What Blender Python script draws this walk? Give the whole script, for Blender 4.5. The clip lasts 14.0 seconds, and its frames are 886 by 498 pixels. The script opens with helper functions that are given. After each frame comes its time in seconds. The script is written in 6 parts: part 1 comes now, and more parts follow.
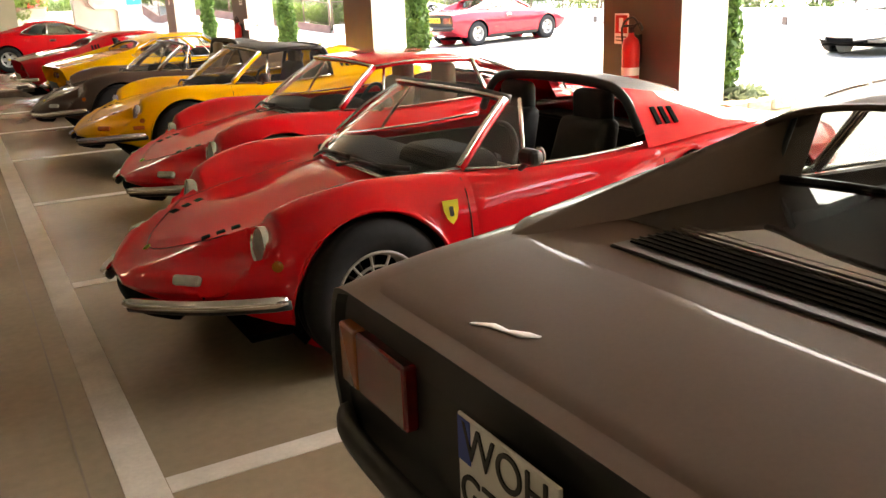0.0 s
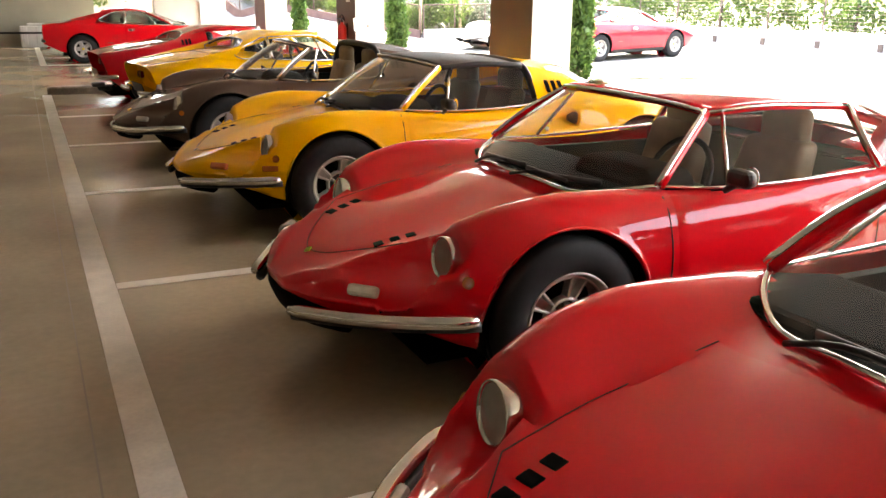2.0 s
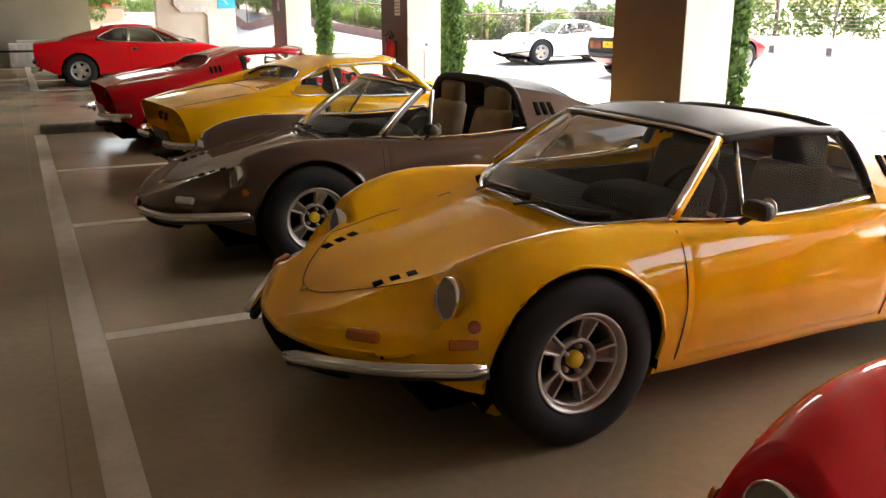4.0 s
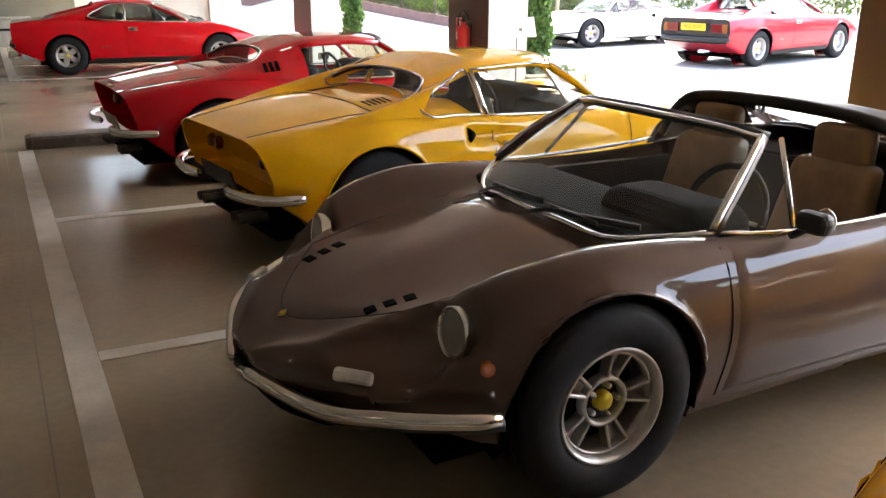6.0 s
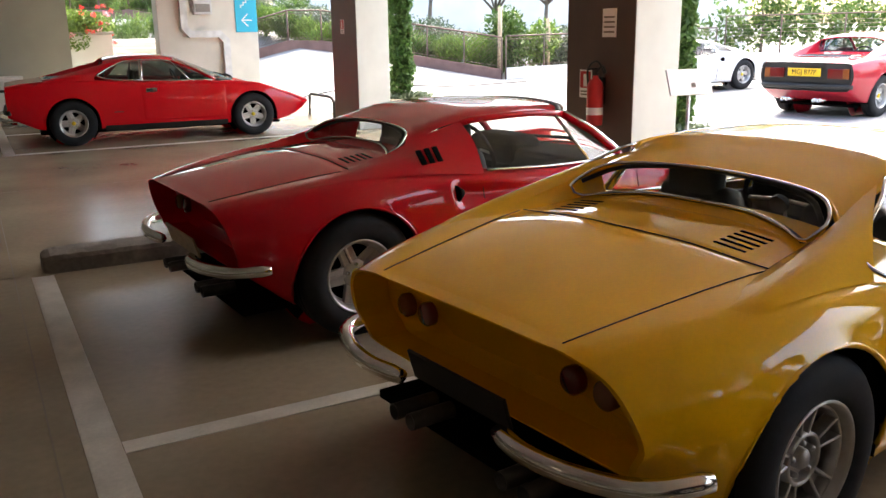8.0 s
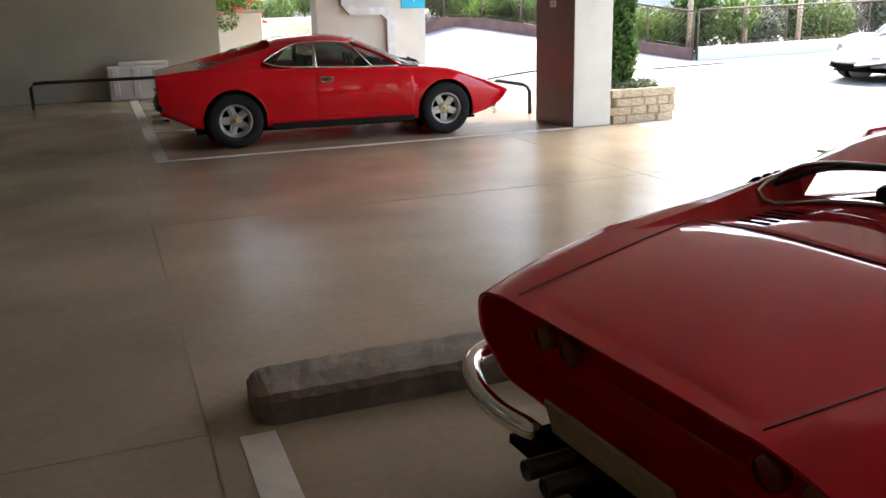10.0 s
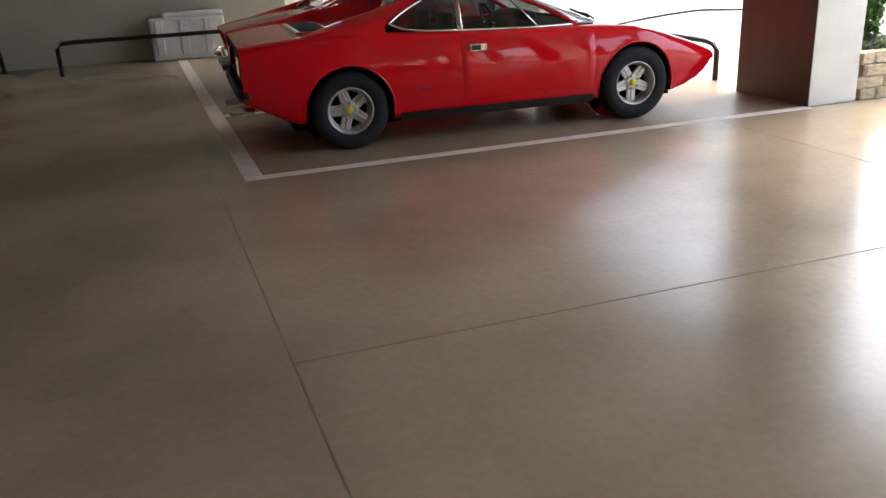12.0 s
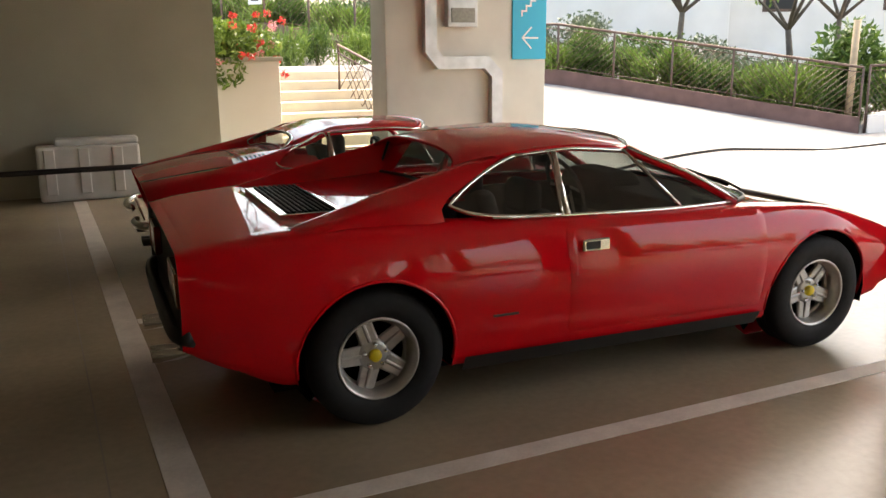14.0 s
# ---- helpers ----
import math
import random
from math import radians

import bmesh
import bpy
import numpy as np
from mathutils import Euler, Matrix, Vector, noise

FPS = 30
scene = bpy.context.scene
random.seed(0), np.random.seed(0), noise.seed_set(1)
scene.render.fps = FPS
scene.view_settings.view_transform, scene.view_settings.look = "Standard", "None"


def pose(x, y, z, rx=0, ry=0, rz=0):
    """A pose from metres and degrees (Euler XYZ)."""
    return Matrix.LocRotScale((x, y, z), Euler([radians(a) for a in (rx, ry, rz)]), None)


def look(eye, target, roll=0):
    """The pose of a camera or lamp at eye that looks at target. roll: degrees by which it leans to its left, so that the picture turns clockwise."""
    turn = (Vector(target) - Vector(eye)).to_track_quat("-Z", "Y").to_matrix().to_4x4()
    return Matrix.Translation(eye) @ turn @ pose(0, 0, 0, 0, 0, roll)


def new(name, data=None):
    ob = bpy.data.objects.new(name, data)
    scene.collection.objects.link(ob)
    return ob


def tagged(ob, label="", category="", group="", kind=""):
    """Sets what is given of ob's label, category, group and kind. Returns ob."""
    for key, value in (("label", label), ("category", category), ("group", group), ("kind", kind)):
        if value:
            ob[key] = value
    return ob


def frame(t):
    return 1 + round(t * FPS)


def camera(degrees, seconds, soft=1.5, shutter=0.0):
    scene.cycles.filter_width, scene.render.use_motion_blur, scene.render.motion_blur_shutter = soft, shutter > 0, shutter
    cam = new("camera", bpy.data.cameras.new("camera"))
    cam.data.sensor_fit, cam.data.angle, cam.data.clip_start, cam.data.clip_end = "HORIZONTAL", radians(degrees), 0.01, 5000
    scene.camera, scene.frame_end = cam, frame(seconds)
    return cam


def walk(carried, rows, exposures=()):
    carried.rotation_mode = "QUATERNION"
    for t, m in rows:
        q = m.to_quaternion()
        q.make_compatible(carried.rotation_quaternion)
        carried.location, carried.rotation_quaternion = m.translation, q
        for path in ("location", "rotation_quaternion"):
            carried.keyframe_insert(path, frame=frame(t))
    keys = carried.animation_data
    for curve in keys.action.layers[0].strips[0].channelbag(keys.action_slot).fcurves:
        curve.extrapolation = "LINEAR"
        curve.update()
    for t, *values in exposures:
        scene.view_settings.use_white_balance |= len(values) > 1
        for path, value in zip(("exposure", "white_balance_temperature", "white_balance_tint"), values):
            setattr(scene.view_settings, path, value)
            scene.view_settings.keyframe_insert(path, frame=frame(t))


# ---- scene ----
cam = camera(55.0, 14.0)
PATH = [
    (0, (0.12, -0.237, 1.483), (1.048, 1.439, 0.909), -2.3),
    (0.5, (0.152, 0.46, 1.47), (1.04, 2.181, 0.97), -2.2),
    (1, (0.188, 1.155, 1.433), (1.052, 2.884, 0.917), -1.5),
    (1.5, (0.174, 1.927, 1.442), (1.018, 3.656, 0.899), -0.1),
    (2, (0.198, 2.625, 1.436), (1.033, 4.355, 0.879), 0.7),
    (2.5, (0.234, 3.319, 1.468), (1.071, 5.052, 0.923), 0.9),
    (3, (0.256, 3.981, 1.496), (1.096, 5.722, 0.983), 1.0),
    (3.2, (0.267, 4.24, 1.497), (1.102, 5.987, 0.995), 0.4),
    (5.3, (0.239, 7.384, 1.516), (1.093, 9.085, 0.9), 0.4),
    (5.5, (0.234, 7.645, 1.511), (1.1, 9.351, 0.93), 0.3),
    (6, (0.252, 8.343, 1.508), (1.136, 10.035, 0.913), 0.4),
    (6.5, (0.196, 9.058, 1.485), (1.101, 10.745, 0.906), 0.2),
    (7, (0.167, 9.746, 1.503), (1.087, 11.446, 0.989), -0.7),
    (7.2, (0.149, 10.019, 1.518), (1.073, 11.723, 1.026), -1.1),
    (9.3, (0.159, 13.14, 1.46), (1.097, 14.826, 0.935), 0.1),
    (9.5, (0.13, 13.423, 1.475), (1.002, 15.139, 0.933), 0.1),
    (10, (0.061, 14.186, 1.466), (0.754, 15.983, 0.927), -1.5),
    (10.5, (-0.018, 15.027, 1.535), (0.545, 16.863, 0.974), -3.3),
    (11, (-0.132, 15.874, 1.552), (0.459, 17.679, 0.926), -2.6),
    (11.5, (-0.177, 16.689, 1.561), (0.368, 18.485, 0.87), -3.7),
    (12, (-0.15, 17.509, 1.577), (0.462, 19.285, 0.891), -2.6),
    (12.2, (-0.134, 17.814, 1.59), (0.52, 19.621, 1.035), -2.9),
    (12.5, (-0.09, 18.272, 1.614), (0.603, 20.078, 1.107), -2.5),
    (13, (0.017, 19.103, 1.62), (0.796, 20.888, 1.165), -1.7),
    (13.5, (0.083, 19.938, 1.614), (0.919, 21.696, 1.157), -1.0),
    (14, (0.147, 20.804, 1.622), (0.984, 22.564, 1.171), -0.5),
]
# the clip's camera opens up in the dim first bays and closes down towards the bright ramp
EXPOSURE = [(0.0, 4.26, 8300, 10), (1.0, 3.56, 8000, 10), (1.5, 3.96, 7800, 10), (2.0, 4.21, 7700, 10), (2.5, 3.96, 7900, 10), (3.0, 3.24, 7900, 10), (5.5, 3.91, 6900, 10), (6.0, 3.76, 6700, 10), (6.5, 3.66, 6900, 10), (7.0, 3.09, 7000, 10),
            (9.5, 2.96, 6500, 10), (10.0, 2.86, 6500, 10), (10.5, 2.71, 6600, 10), (11.0, 2.36, 6600, 10), (11.5, 2.91, 6500, 10), (12.0, 2.86, 6500, 10), (12.5, 2.51, 6700, 10), (13.0, 2.23, 6900, 10), (13.5, 2.36, 7400, 10), (14.0, 2.48, 7900, 10)]
walk(cam, [(t, look(eye, target, roll)) for t, eye, target, roll in PATH], EXPOSURE)

# ---- light: a bright overcast sky, no hard shadows ----
world = bpy.data.worlds.new("sky")
scene.world = world
world.use_nodes = True
_nt = world.node_tree
_sky = _nt.nodes.new("ShaderNodeTexSky")
_sky.sky_type = "NISHITA"
_sky.sun_disc = False
_sky.sun_elevation = radians(52)
_sky.sun_rotation = radians(70)
_sky.air_density, _sky.dust_density, _sky.ozone_density = 1.0, 4.0, 1.0
_nt.links.new(_sky.outputs[0], _nt.nodes["Background"].inputs[0])
_nt.nodes["Background"].inputs[1].default_value = 0.15
sun = new("sun", bpy.data.lights.new("sun", "SUN"))
sun.data.energy, sun.data.angle, sun.data.color = 1.5, radians(20), (1.0, 0.96, 0.9)
sun.rotation_euler = (radians(38), 0, radians(70 + 90))


# ---- materials ----
def mat(name, col, rough=0.5, metal=0.0, var=0.0, scale=8.0, bump=0.0, bscale=60.0, coat=0.0, fine=0.0, spec=0.5, rvar=0.0):
    """A surface: base colour with blotches at two scales, and fine relief."""
    m = bpy.data.materials.new(name)
    m.use_nodes = True
    nt = m.node_tree
    b = nt.nodes["Principled BSDF"]
    b.inputs["Base Color"].default_value = (*col, 1)
    b.inputs["Roughness"].default_value = rough
    b.inputs["Metallic"].default_value = metal
    b.inputs["Specular IOR Level"].default_value = spec
    if coat:
        b.inputs["Coat Weight"].default_value = coat
        b.inputs["Coat Roughness"].default_value = 0.03
    if var or bump or rvar:
        tc = nt.nodes.new("ShaderNodeTexCoord")
        n1 = nt.nodes.new("ShaderNodeTexNoise")
        n1.inputs["Scale"].default_value, n1.inputs["Detail"].default_value = scale, 3
        nt.links.new(tc.outputs["Object"], n1.inputs["Vector"])
        n2 = nt.nodes.new("ShaderNodeTexNoise")
        n2.inputs["Scale"].default_value, n2.inputs["Detail"].default_value = bscale, 4
        nt.links.new(tc.outputs["Object"], n2.inputs["Vector"])
        if var:
            mix = nt.nodes.new("ShaderNodeMix")
            mix.data_type = "RGBA"
            mix.blend_type = "MULTIPLY"
            mix.inputs[0].default_value = 1.0
            mix.inputs[6].default_value = (*col, 1)
            r1 = nt.nodes.new("ShaderNodeMapRange")
            r1.inputs[1].default_value, r1.inputs[2].default_value = 0.3, 0.7
            r1.inputs[3].default_value, r1.inputs[4].default_value = 1 - var, 1 + var
            nt.links.new(n1.outputs[0], r1.inputs[0])
            r2 = nt.nodes.new("ShaderNodeMapRange")
            r2.inputs[1].default_value, r2.inputs[2].default_value = 0.3, 0.7
            r2.inputs[3].default_value, r2.inputs[4].default_value = 1 - fine, 1 + fine
            nt.links.new(n2.outputs[0], r2.inputs[0])
            mul = nt.nodes.new("ShaderNodeMath")
            mul.operation = "MULTIPLY"
            nt.links.new(r1.outputs[0], mul.inputs[0])
            nt.links.new(r2.outputs[0], mul.inputs[1])
            nt.links.new(mul.outputs[0], mix.inputs[7])
            nt.links.new(mix.outputs[2], b.inputs["Base Color"])
        if rvar:
            r3 = nt.nodes.new("ShaderNodeMapRange")
            r3.inputs[1].default_value, r3.inputs[2].default_value = 0.3, 0.7
            r3.inputs[3].default_value, r3.inputs[4].default_value = rough - rvar, rough + rvar
            nt.links.new(n1.outputs[0], r3.inputs[0])
            nt.links.new(r3.outputs[0], b.inputs["Roughness"])
        if bump:
            bp = nt.nodes.new("ShaderNodeBump")
            bp.inputs["Strength"].default_value = bump
            bp.inputs["Distance"].default_value = 0.01
            nt.links.new(n2.outputs[0], bp.inputs["Height"])
            nt.links.new(bp.outputs[0], b.inputs["Normal"])
    return m


def paint(name, col, flake=0.0, coat=0.9):
    """Car enamel: pigment under a clear coat, with a thin film of dust."""
    return mat(name, col, 0.45, flake, 0.05, 3.0, 0.0, 90.0, coat, 0.03, 0.02)


def glazing(name, tint, dust=0.07):
    m = bpy.data.materials.new(name)
    m.use_nodes = True
    nt = m.node_tree
    nt.nodes.remove(nt.nodes["Principled BSDF"])
    tr = nt.nodes.new("ShaderNodeBsdfTransparent")
    tr.inputs[0].default_value = (*tint, 1)
    gl = nt.nodes.new("ShaderNodeBsdfGlossy")
    gl.inputs["Roughness"].default_value = 0.02
    fr = nt.nodes.new("ShaderNodeMath")
    fr.operation = "MULTIPLY_ADD"
    fr.inputs[1].default_value, fr.inputs[2].default_value = 0.9, 0.05
    pw = nt.nodes.new("ShaderNodeMath")
    pw.operation = "POWER"
    pw.inputs[1].default_value = 4.5
    lw = nt.nodes.new("ShaderNodeLayerWeight")
    lw.inputs[0].default_value = 0.5
    nt.links.new(lw.outputs["Facing"], pw.inputs[0])
    nt.links.new(pw.outputs[0], fr.inputs[0])
    mx = nt.nodes.new("ShaderNodeMixShader")
    nt.links.new(fr.outputs[0], mx.inputs[0])
    nt.links.new(tr.outputs[0], mx.inputs[1])
    nt.links.new(gl.outputs[0], mx.inputs[2])
    df = nt.nodes.new("ShaderNodeBsdfDiffuse")
    df.inputs[0].default_value = (0.55, 0.52, 0.47, 1)
    m2 = nt.nodes.new("ShaderNodeMixShader")
    m2.inputs[0].default_value = dust
    nt.links.new(mx.outputs[0], m2.inputs[1])
    nt.links.new(df.outputs[0], m2.inputs[2])
    nt.links.new(m2.outputs[0], nt.nodes["Material Output"].inputs[0])
    return m


RED = paint("red enamel", (0.66, 0.002, 0.010))
DEEP_RED = paint("deep red enamel", (0.50, 0.002, 0.010))
YELLOW = paint("yellow enamel", (0.93, 0.47, 0.003))
BROWN = paint("brown metallic enamel", (0.078, 0.046, 0.034), 0.35)
UMBER = paint("umber metallic enamel", (0.10, 0.070, 0.053), 0.0, 0.22)
# brown coupe's deck only: its dark ceiling reflection put into the colour
DECK_DARK = paint("darkened deck enamel", (0.02, 0.016, 0.014))
CRIMSON = paint("faded crimson enamel", (0.35, 0.012, 0.026))
SILVER = paint("silver white enamel", (0.7, 0.7, 0.68))
BLACK_TOP = mat("black vinyl", (0.012, 0.012, 0.013), 0.5, 0, 0.1, 20, 0.15, 300)
CHROME = mat("chrome", (0.75, 0.74, 0.72), 0.12, 1.0, 0.05, 10, rvar=0.05)
ALLOY = mat("cast alloy", (0.50, 0.48, 0.46), 0.38, 0.75, 0.08, 30, 0.05, 200)
PIPE = mat("dark exhaust steel", (0.08, 0.075, 0.07), 0.4, 0.8, 0.2, 20)
RUBBER = mat("tyre rubber", (0.012, 0.012, 0.013), 0.75, 0, 0.2, 30, 0.1, 200, spec=0.3)
DARK = mat("black trim", (0.012, 0.012, 0.012), 0.5, 0, 0.1, 10)
# near-black stands in for the shade inside slots, intakes and wheel housings
CAVITY_SHADE = mat("cavity shade", (0.003, 0.003, 0.003), 0.9, spec=0.05)
SEAM = mat("panel gap", (0.008, 0.006, 0.006), 0.9)
LEATHER_BLACK = mat("black leather", (0.014, 0.013, 0.012), 0.62, 0, 0.15, 12, 0.2, 150, spec=0.25)
LEATHER_TAN = mat("tan leather", (0.28, 0.18, 0.10), 0.5, 0, 0.15, 12, 0.2, 150)
DASH = mat("matt dashboard top", (0.011, 0.011, 0.010), 0.9, 0, 0.15, 12, 0.15, 150, spec=0.06)
GLASS = glazing("windscreen glass", (0.88, 0.91, 0.89), 0.016)
TINTED = glazing("tinted side glass", (0.30, 0.33, 0.32), 0.015)
CLEAR = glazing("clear rear glass", (0.93, 0.95, 0.94), 0.015)
LAMP_GLASS = glazing("headlamp glass", (0.80, 0.80, 0.78), 0.10)
PARK = mat("pale lamp lens", (0.48, 0.46, 0.43), 0.25, 0, 0.1, 40, 0.1, 90, 0.5)
LENS = mat("ribbed lamp glass", (0.22, 0.21, 0.195), 0.18, 0.0, 0.15, 30, 0.1, 60, 0.8)
MIRROR = mat("mirror", (0.85, 0.85, 0.85), 0.03, 1.0)
AMBER = mat("amber lens", (0.5, 0.13, 0.015), 0.15, 0, coat=0.5)
TAIL_RED = mat("red lens", (0.13, 0.008, 0.008), 0.15, 0, coat=0.5)
PLATE_WHITE = mat("white plate", (0.75, 0.75, 0.72), 0.4, 0, 0.05, 20)
TAIL_AMBER = mat("dull amber lens", (0.22, 0.06, 0.012), 0.2, 0, coat=0.4)
PLATE_TAN = mat("faded tan plate", (0.30, 0.20, 0.12), 0.5, 0, 0.2, 20)
PLATE_YELLOW = mat("yellow plate", (0.8, 0.5, 0.02), 0.4, 0, 0.05, 20)
PLATE_BLUE = mat("blue plate band", (0.02, 0.07, 0.4), 0.4)
BADGE_YELLOW = mat("yellow badge", (0.8, 0.6, 0.03), 0.3)
INK = mat("black ink", (0.01, 0.01, 0.01), 0.5)
FLOOR = mat("polished brown concrete", (0.285, 0.236, 0.163), 0.25, 0, 0.20, 0.8, 0.02, 22, 0, 0.06, 0.5, 0.02)
LINE = mat("worn white road paint", (0.55, 0.52, 0.46), 0.6, 0, 0.12, 6, 0.05, 60, 0, 0.06)
JOINT = mat("floor joint", (0.17, 0.137, 0.10), 0.8)
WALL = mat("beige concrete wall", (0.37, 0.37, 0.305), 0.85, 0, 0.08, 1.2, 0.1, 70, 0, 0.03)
CEIL = mat("concrete ceiling", (0.36, 0.335, 0.30), 0.9, 0, 0.1, 1.0, 0.1, 60)
# concrete darkened so the unseen west wall bounces less light
WALL_LOW_BOUNCE = mat("wall concrete darkened against bounce", (0.22, 0.20, 0.17), 0.9, 0, 0.12, 0.9, 0.15, 60, 0, 0.05)
PILLAR_BROWN = mat("brown pillar paint", (0.085, 0.055, 0.04), 0.45, 0, 0.1, 3, 0.03, 60)
PILLAR_CREAM = mat("cream pillar paint", (0.60, 0.59, 0.52), 0.7, 0, 0.06, 3, 0.05, 60)
KERB = mat("grimy kerb concrete", (0.155, 0.128, 0.098), 0.8, 0, 0.35, 5, 0.18, 35, 0, 0.15)
PAVING = mat("pale driveway concrete", (0.28, 0.273, 0.26), 0.85, 0, 0.07, 0.8, 0.1, 60, 0, 0.04)
TUBE = mat("lit fluorescent tube", (0.9, 0.9, 0.88), 0.4)
TUBE.node_tree.nodes["Principled BSDF"].inputs["Emission Color"].default_value = (1.0, 0.80, 0.58, 1)
TUBE.node_tree.nodes["Principled BSDF"].inputs["Emission Strength"].default_value = 0.8
LAMP_WHITE = mat("white lamp housing", (0.75, 0.75, 0.73), 0.5)
SOIL = mat("dark soil", (0.06, 0.045, 0.03), 0.95, 0, 0.3, 8, 0.4, 40)


# ---- mesh tools ----
def mesh_of(name, verts, faces, mats, smooth=False, fmat=None):
    me = bpy.data.meshes.new(name)
    me.from_pydata([tuple(v) for v in verts], [], [tuple(f) for f in faces])
    for m in (mats if isinstance(mats, (list, tuple)) else [mats]):
        me.materials.append(m)
    if fmat is not None:
        me.polygons.foreach_set("material_index", fmat)
    if smooth:
        me.polygons.foreach_set("use_smooth", [True] * len(me.polygons))
    me.update()
    return me


def clean(me, flip=False):
    bm = bmesh.new()
    bm.from_mesh(me)
    bmesh.ops.remove_doubles(bm, verts=bm.verts, dist=0.0004)
    bmesh.ops.recalc_face_normals(bm, faces=bm.faces)
    bm.to_mesh(me)
    bm.free()
    return me


def part(name, me, parent, label="", m=None):
    """Links a mesh as one part under a thing or a part."""
    ob = new(name, me)
    ob.parent = parent
    if m is not None:
        ob.matrix_basis = m
    if label:
        ob["label"] = label
    return ob


def thing(name, label, category, m=None, group="", kind="", me=None):
    ob = new(name, me)
    if m is not None:
        ob.matrix_basis = m
    return tagged(ob, label, category, group, kind)


def box(name, lo, hi, mt, bevel=0.0, segs=2):
    bm = bmesh.new()
    bmesh.ops.create_cube(bm, size=1)
    for v in bm.verts:
        for i in range(3):
            v.co[i] = lo[i] if v.co[i] < 0 else hi[i]
    if bevel:
        bmesh.ops.bevel(bm, geom=bm.edges[:], offset=bevel, segments=segs, affect="EDGES", profile=0.5)
    me = bpy.data.meshes.new(name)
    bm.to_mesh(me)
    bm.free()
    me.materials.append(mt)
    return me


def join(name, *meshes):
    """Joins meshes into one, keeping their materials."""
    verts, faces, fm, mats, sm = [], [], [], [], []
    for me in meshes:
        o = len(verts)
        idx = []
        for m in me.materials:
            if m not in mats:
                mats.append(m)
            idx.append(mats.index(m))
        verts += [v.co.copy() for v in me.vertices]
        for p in me.polygons:
            faces.append([o + i for i in p.vertices])
            fm.append(idx[p.material_index])
            sm.append(p.use_smooth)
        bpy.data.meshes.remove(me)
    out = mesh_of(name, verts, faces, mats, fmat=fm)
    out.polygons.foreach_set("use_smooth", sm)
    return out


def moved(me, m):
    me.transform(m)
    return me


def mirror_y(me):
    """A mirrored copy across the car's middle."""
    out = me.copy()
    out.transform(Matrix.Diagonal((1, -1, 1, 1)))
    out.flip_normals()
    return out


def catmull(pts, n):
    """A smooth line of n+1 points through the given ones, evenly spread."""
    P = np.array(pts, float)
    if len(P) == 2:
        return np.array([P[0] + (P[1] - P[0]) * i / n for i in range(n + 1)])
    Q = np.vstack([2 * P[0] - P[1], P, 2 * P[-1] - P[-2]])
    t = (np.arange(24) / 24)[None, :, None]
    a, b, c, d = (Q[k:len(Q) - 3 + k, None, :] for k in range(4))
    F = 0.5 * (2 * b + (c - a) * t + (2 * a - 5 * b + 4 * c - d) * t * t + (3 * b - a - 3 * c + d) * t ** 3)
    F = np.vstack([F.reshape(-1, P.shape[1]), P[-1:]])
    s = np.concatenate([[0], np.cumsum(np.linalg.norm(np.diff(F, axis=0), axis=1))])
    u = np.linspace(0, s[-1], n + 1)
    return np.stack([np.interp(u, s, F[:, k]) for k in range(F.shape[1])], 1)


def sweep(name, pts, r, mt, sides=8, flat=1.0, n=None, caps=True):
    """A round rod along a line; flat squeezes it upright."""
    P = catmull(pts, n) if n else np.array(pts, float)
    rs = r if hasattr(r, "__len__") else [r] * len(P)
    verts, faces = [], []
    up = Vector((0, 0, 1))
    for i, p in enumerate(P):
        d = Vector(P[min(i + 1, len(P) - 1)] - P[max(i - 1, 0)]).normalized()
        ref = up if abs(d.z) < 0.95 else Vector((1, 0, 0))
        a = d.cross(ref).normalized()
        b = a.cross(d).normalized()
        for k in range(sides):
            w = 2 * math.pi * k / sides
            verts.append(Vector(p) + a * (rs[i] * math.cos(w)) + b * (rs[i] * flat * math.sin(w)))
    for i in range(len(P) - 1):
        for k in range(sides):
            faces.append((i * sides + k, i * sides + (k + 1) % sides, (i + 1) * sides + (k + 1) % sides, (i + 1) * sides + k))
    if caps:
        faces.append(tuple(range(sides))[::-1])
        faces.append(tuple((len(P) - 1) * sides + k for k in range(sides)))
    return mesh_of(name, verts, faces, mt, True)


def coons(name, bottom, top, mt, nu=14, nv=6, left=None, right=None, thick=0.0, bulge=0.0):
    """A curved panel between a bottom and a top line (and two side lines, where they bow)."""
    return grid(name, patch(bottom, top, nu, nv, left, right, bulge), mt, thick)


def patch(bottom, top, nu=14, nv=6, left=None, right=None, bulge=0.0):
    B, T = catmull(bottom, nu), catmull(top, nu)
    L = catmull(left, nv) if left is not None else catmull([B[0], T[0]], nv)
    R = catmull(right, nv) if right is not None else catmull([B[-1], T[-1]], nv)
    G = np.zeros((nu + 1, nv + 1, 3))
    for i in range(nu + 1):
        for j in range(nv + 1):
            u, v = i / nu, j / nv
            G[i, j] = (1 - v) * B[i] + v * T[i] + (1 - u) * L[j] + u * R[j] - ((1 - u) * (1 - v) * B[0] + u * (1 - v) * B[-1] + (1 - u) * v * T[0] + u * v * T[-1])
    if bulge:
        for i in range(1, nu):
            for j in range(1, nv):
                k = math.sin(math.pi * j / nv) * math.sin(math.pi * i / nu)
                du, dv = G[i + 1, j] - G[i - 1, j], G[i, j + 1] - G[i, j - 1]
                nn = np.cross(du, dv)
                G[i, j] += nn / (np.linalg.norm(nn) + 1e-9) * bulge * k
    return G


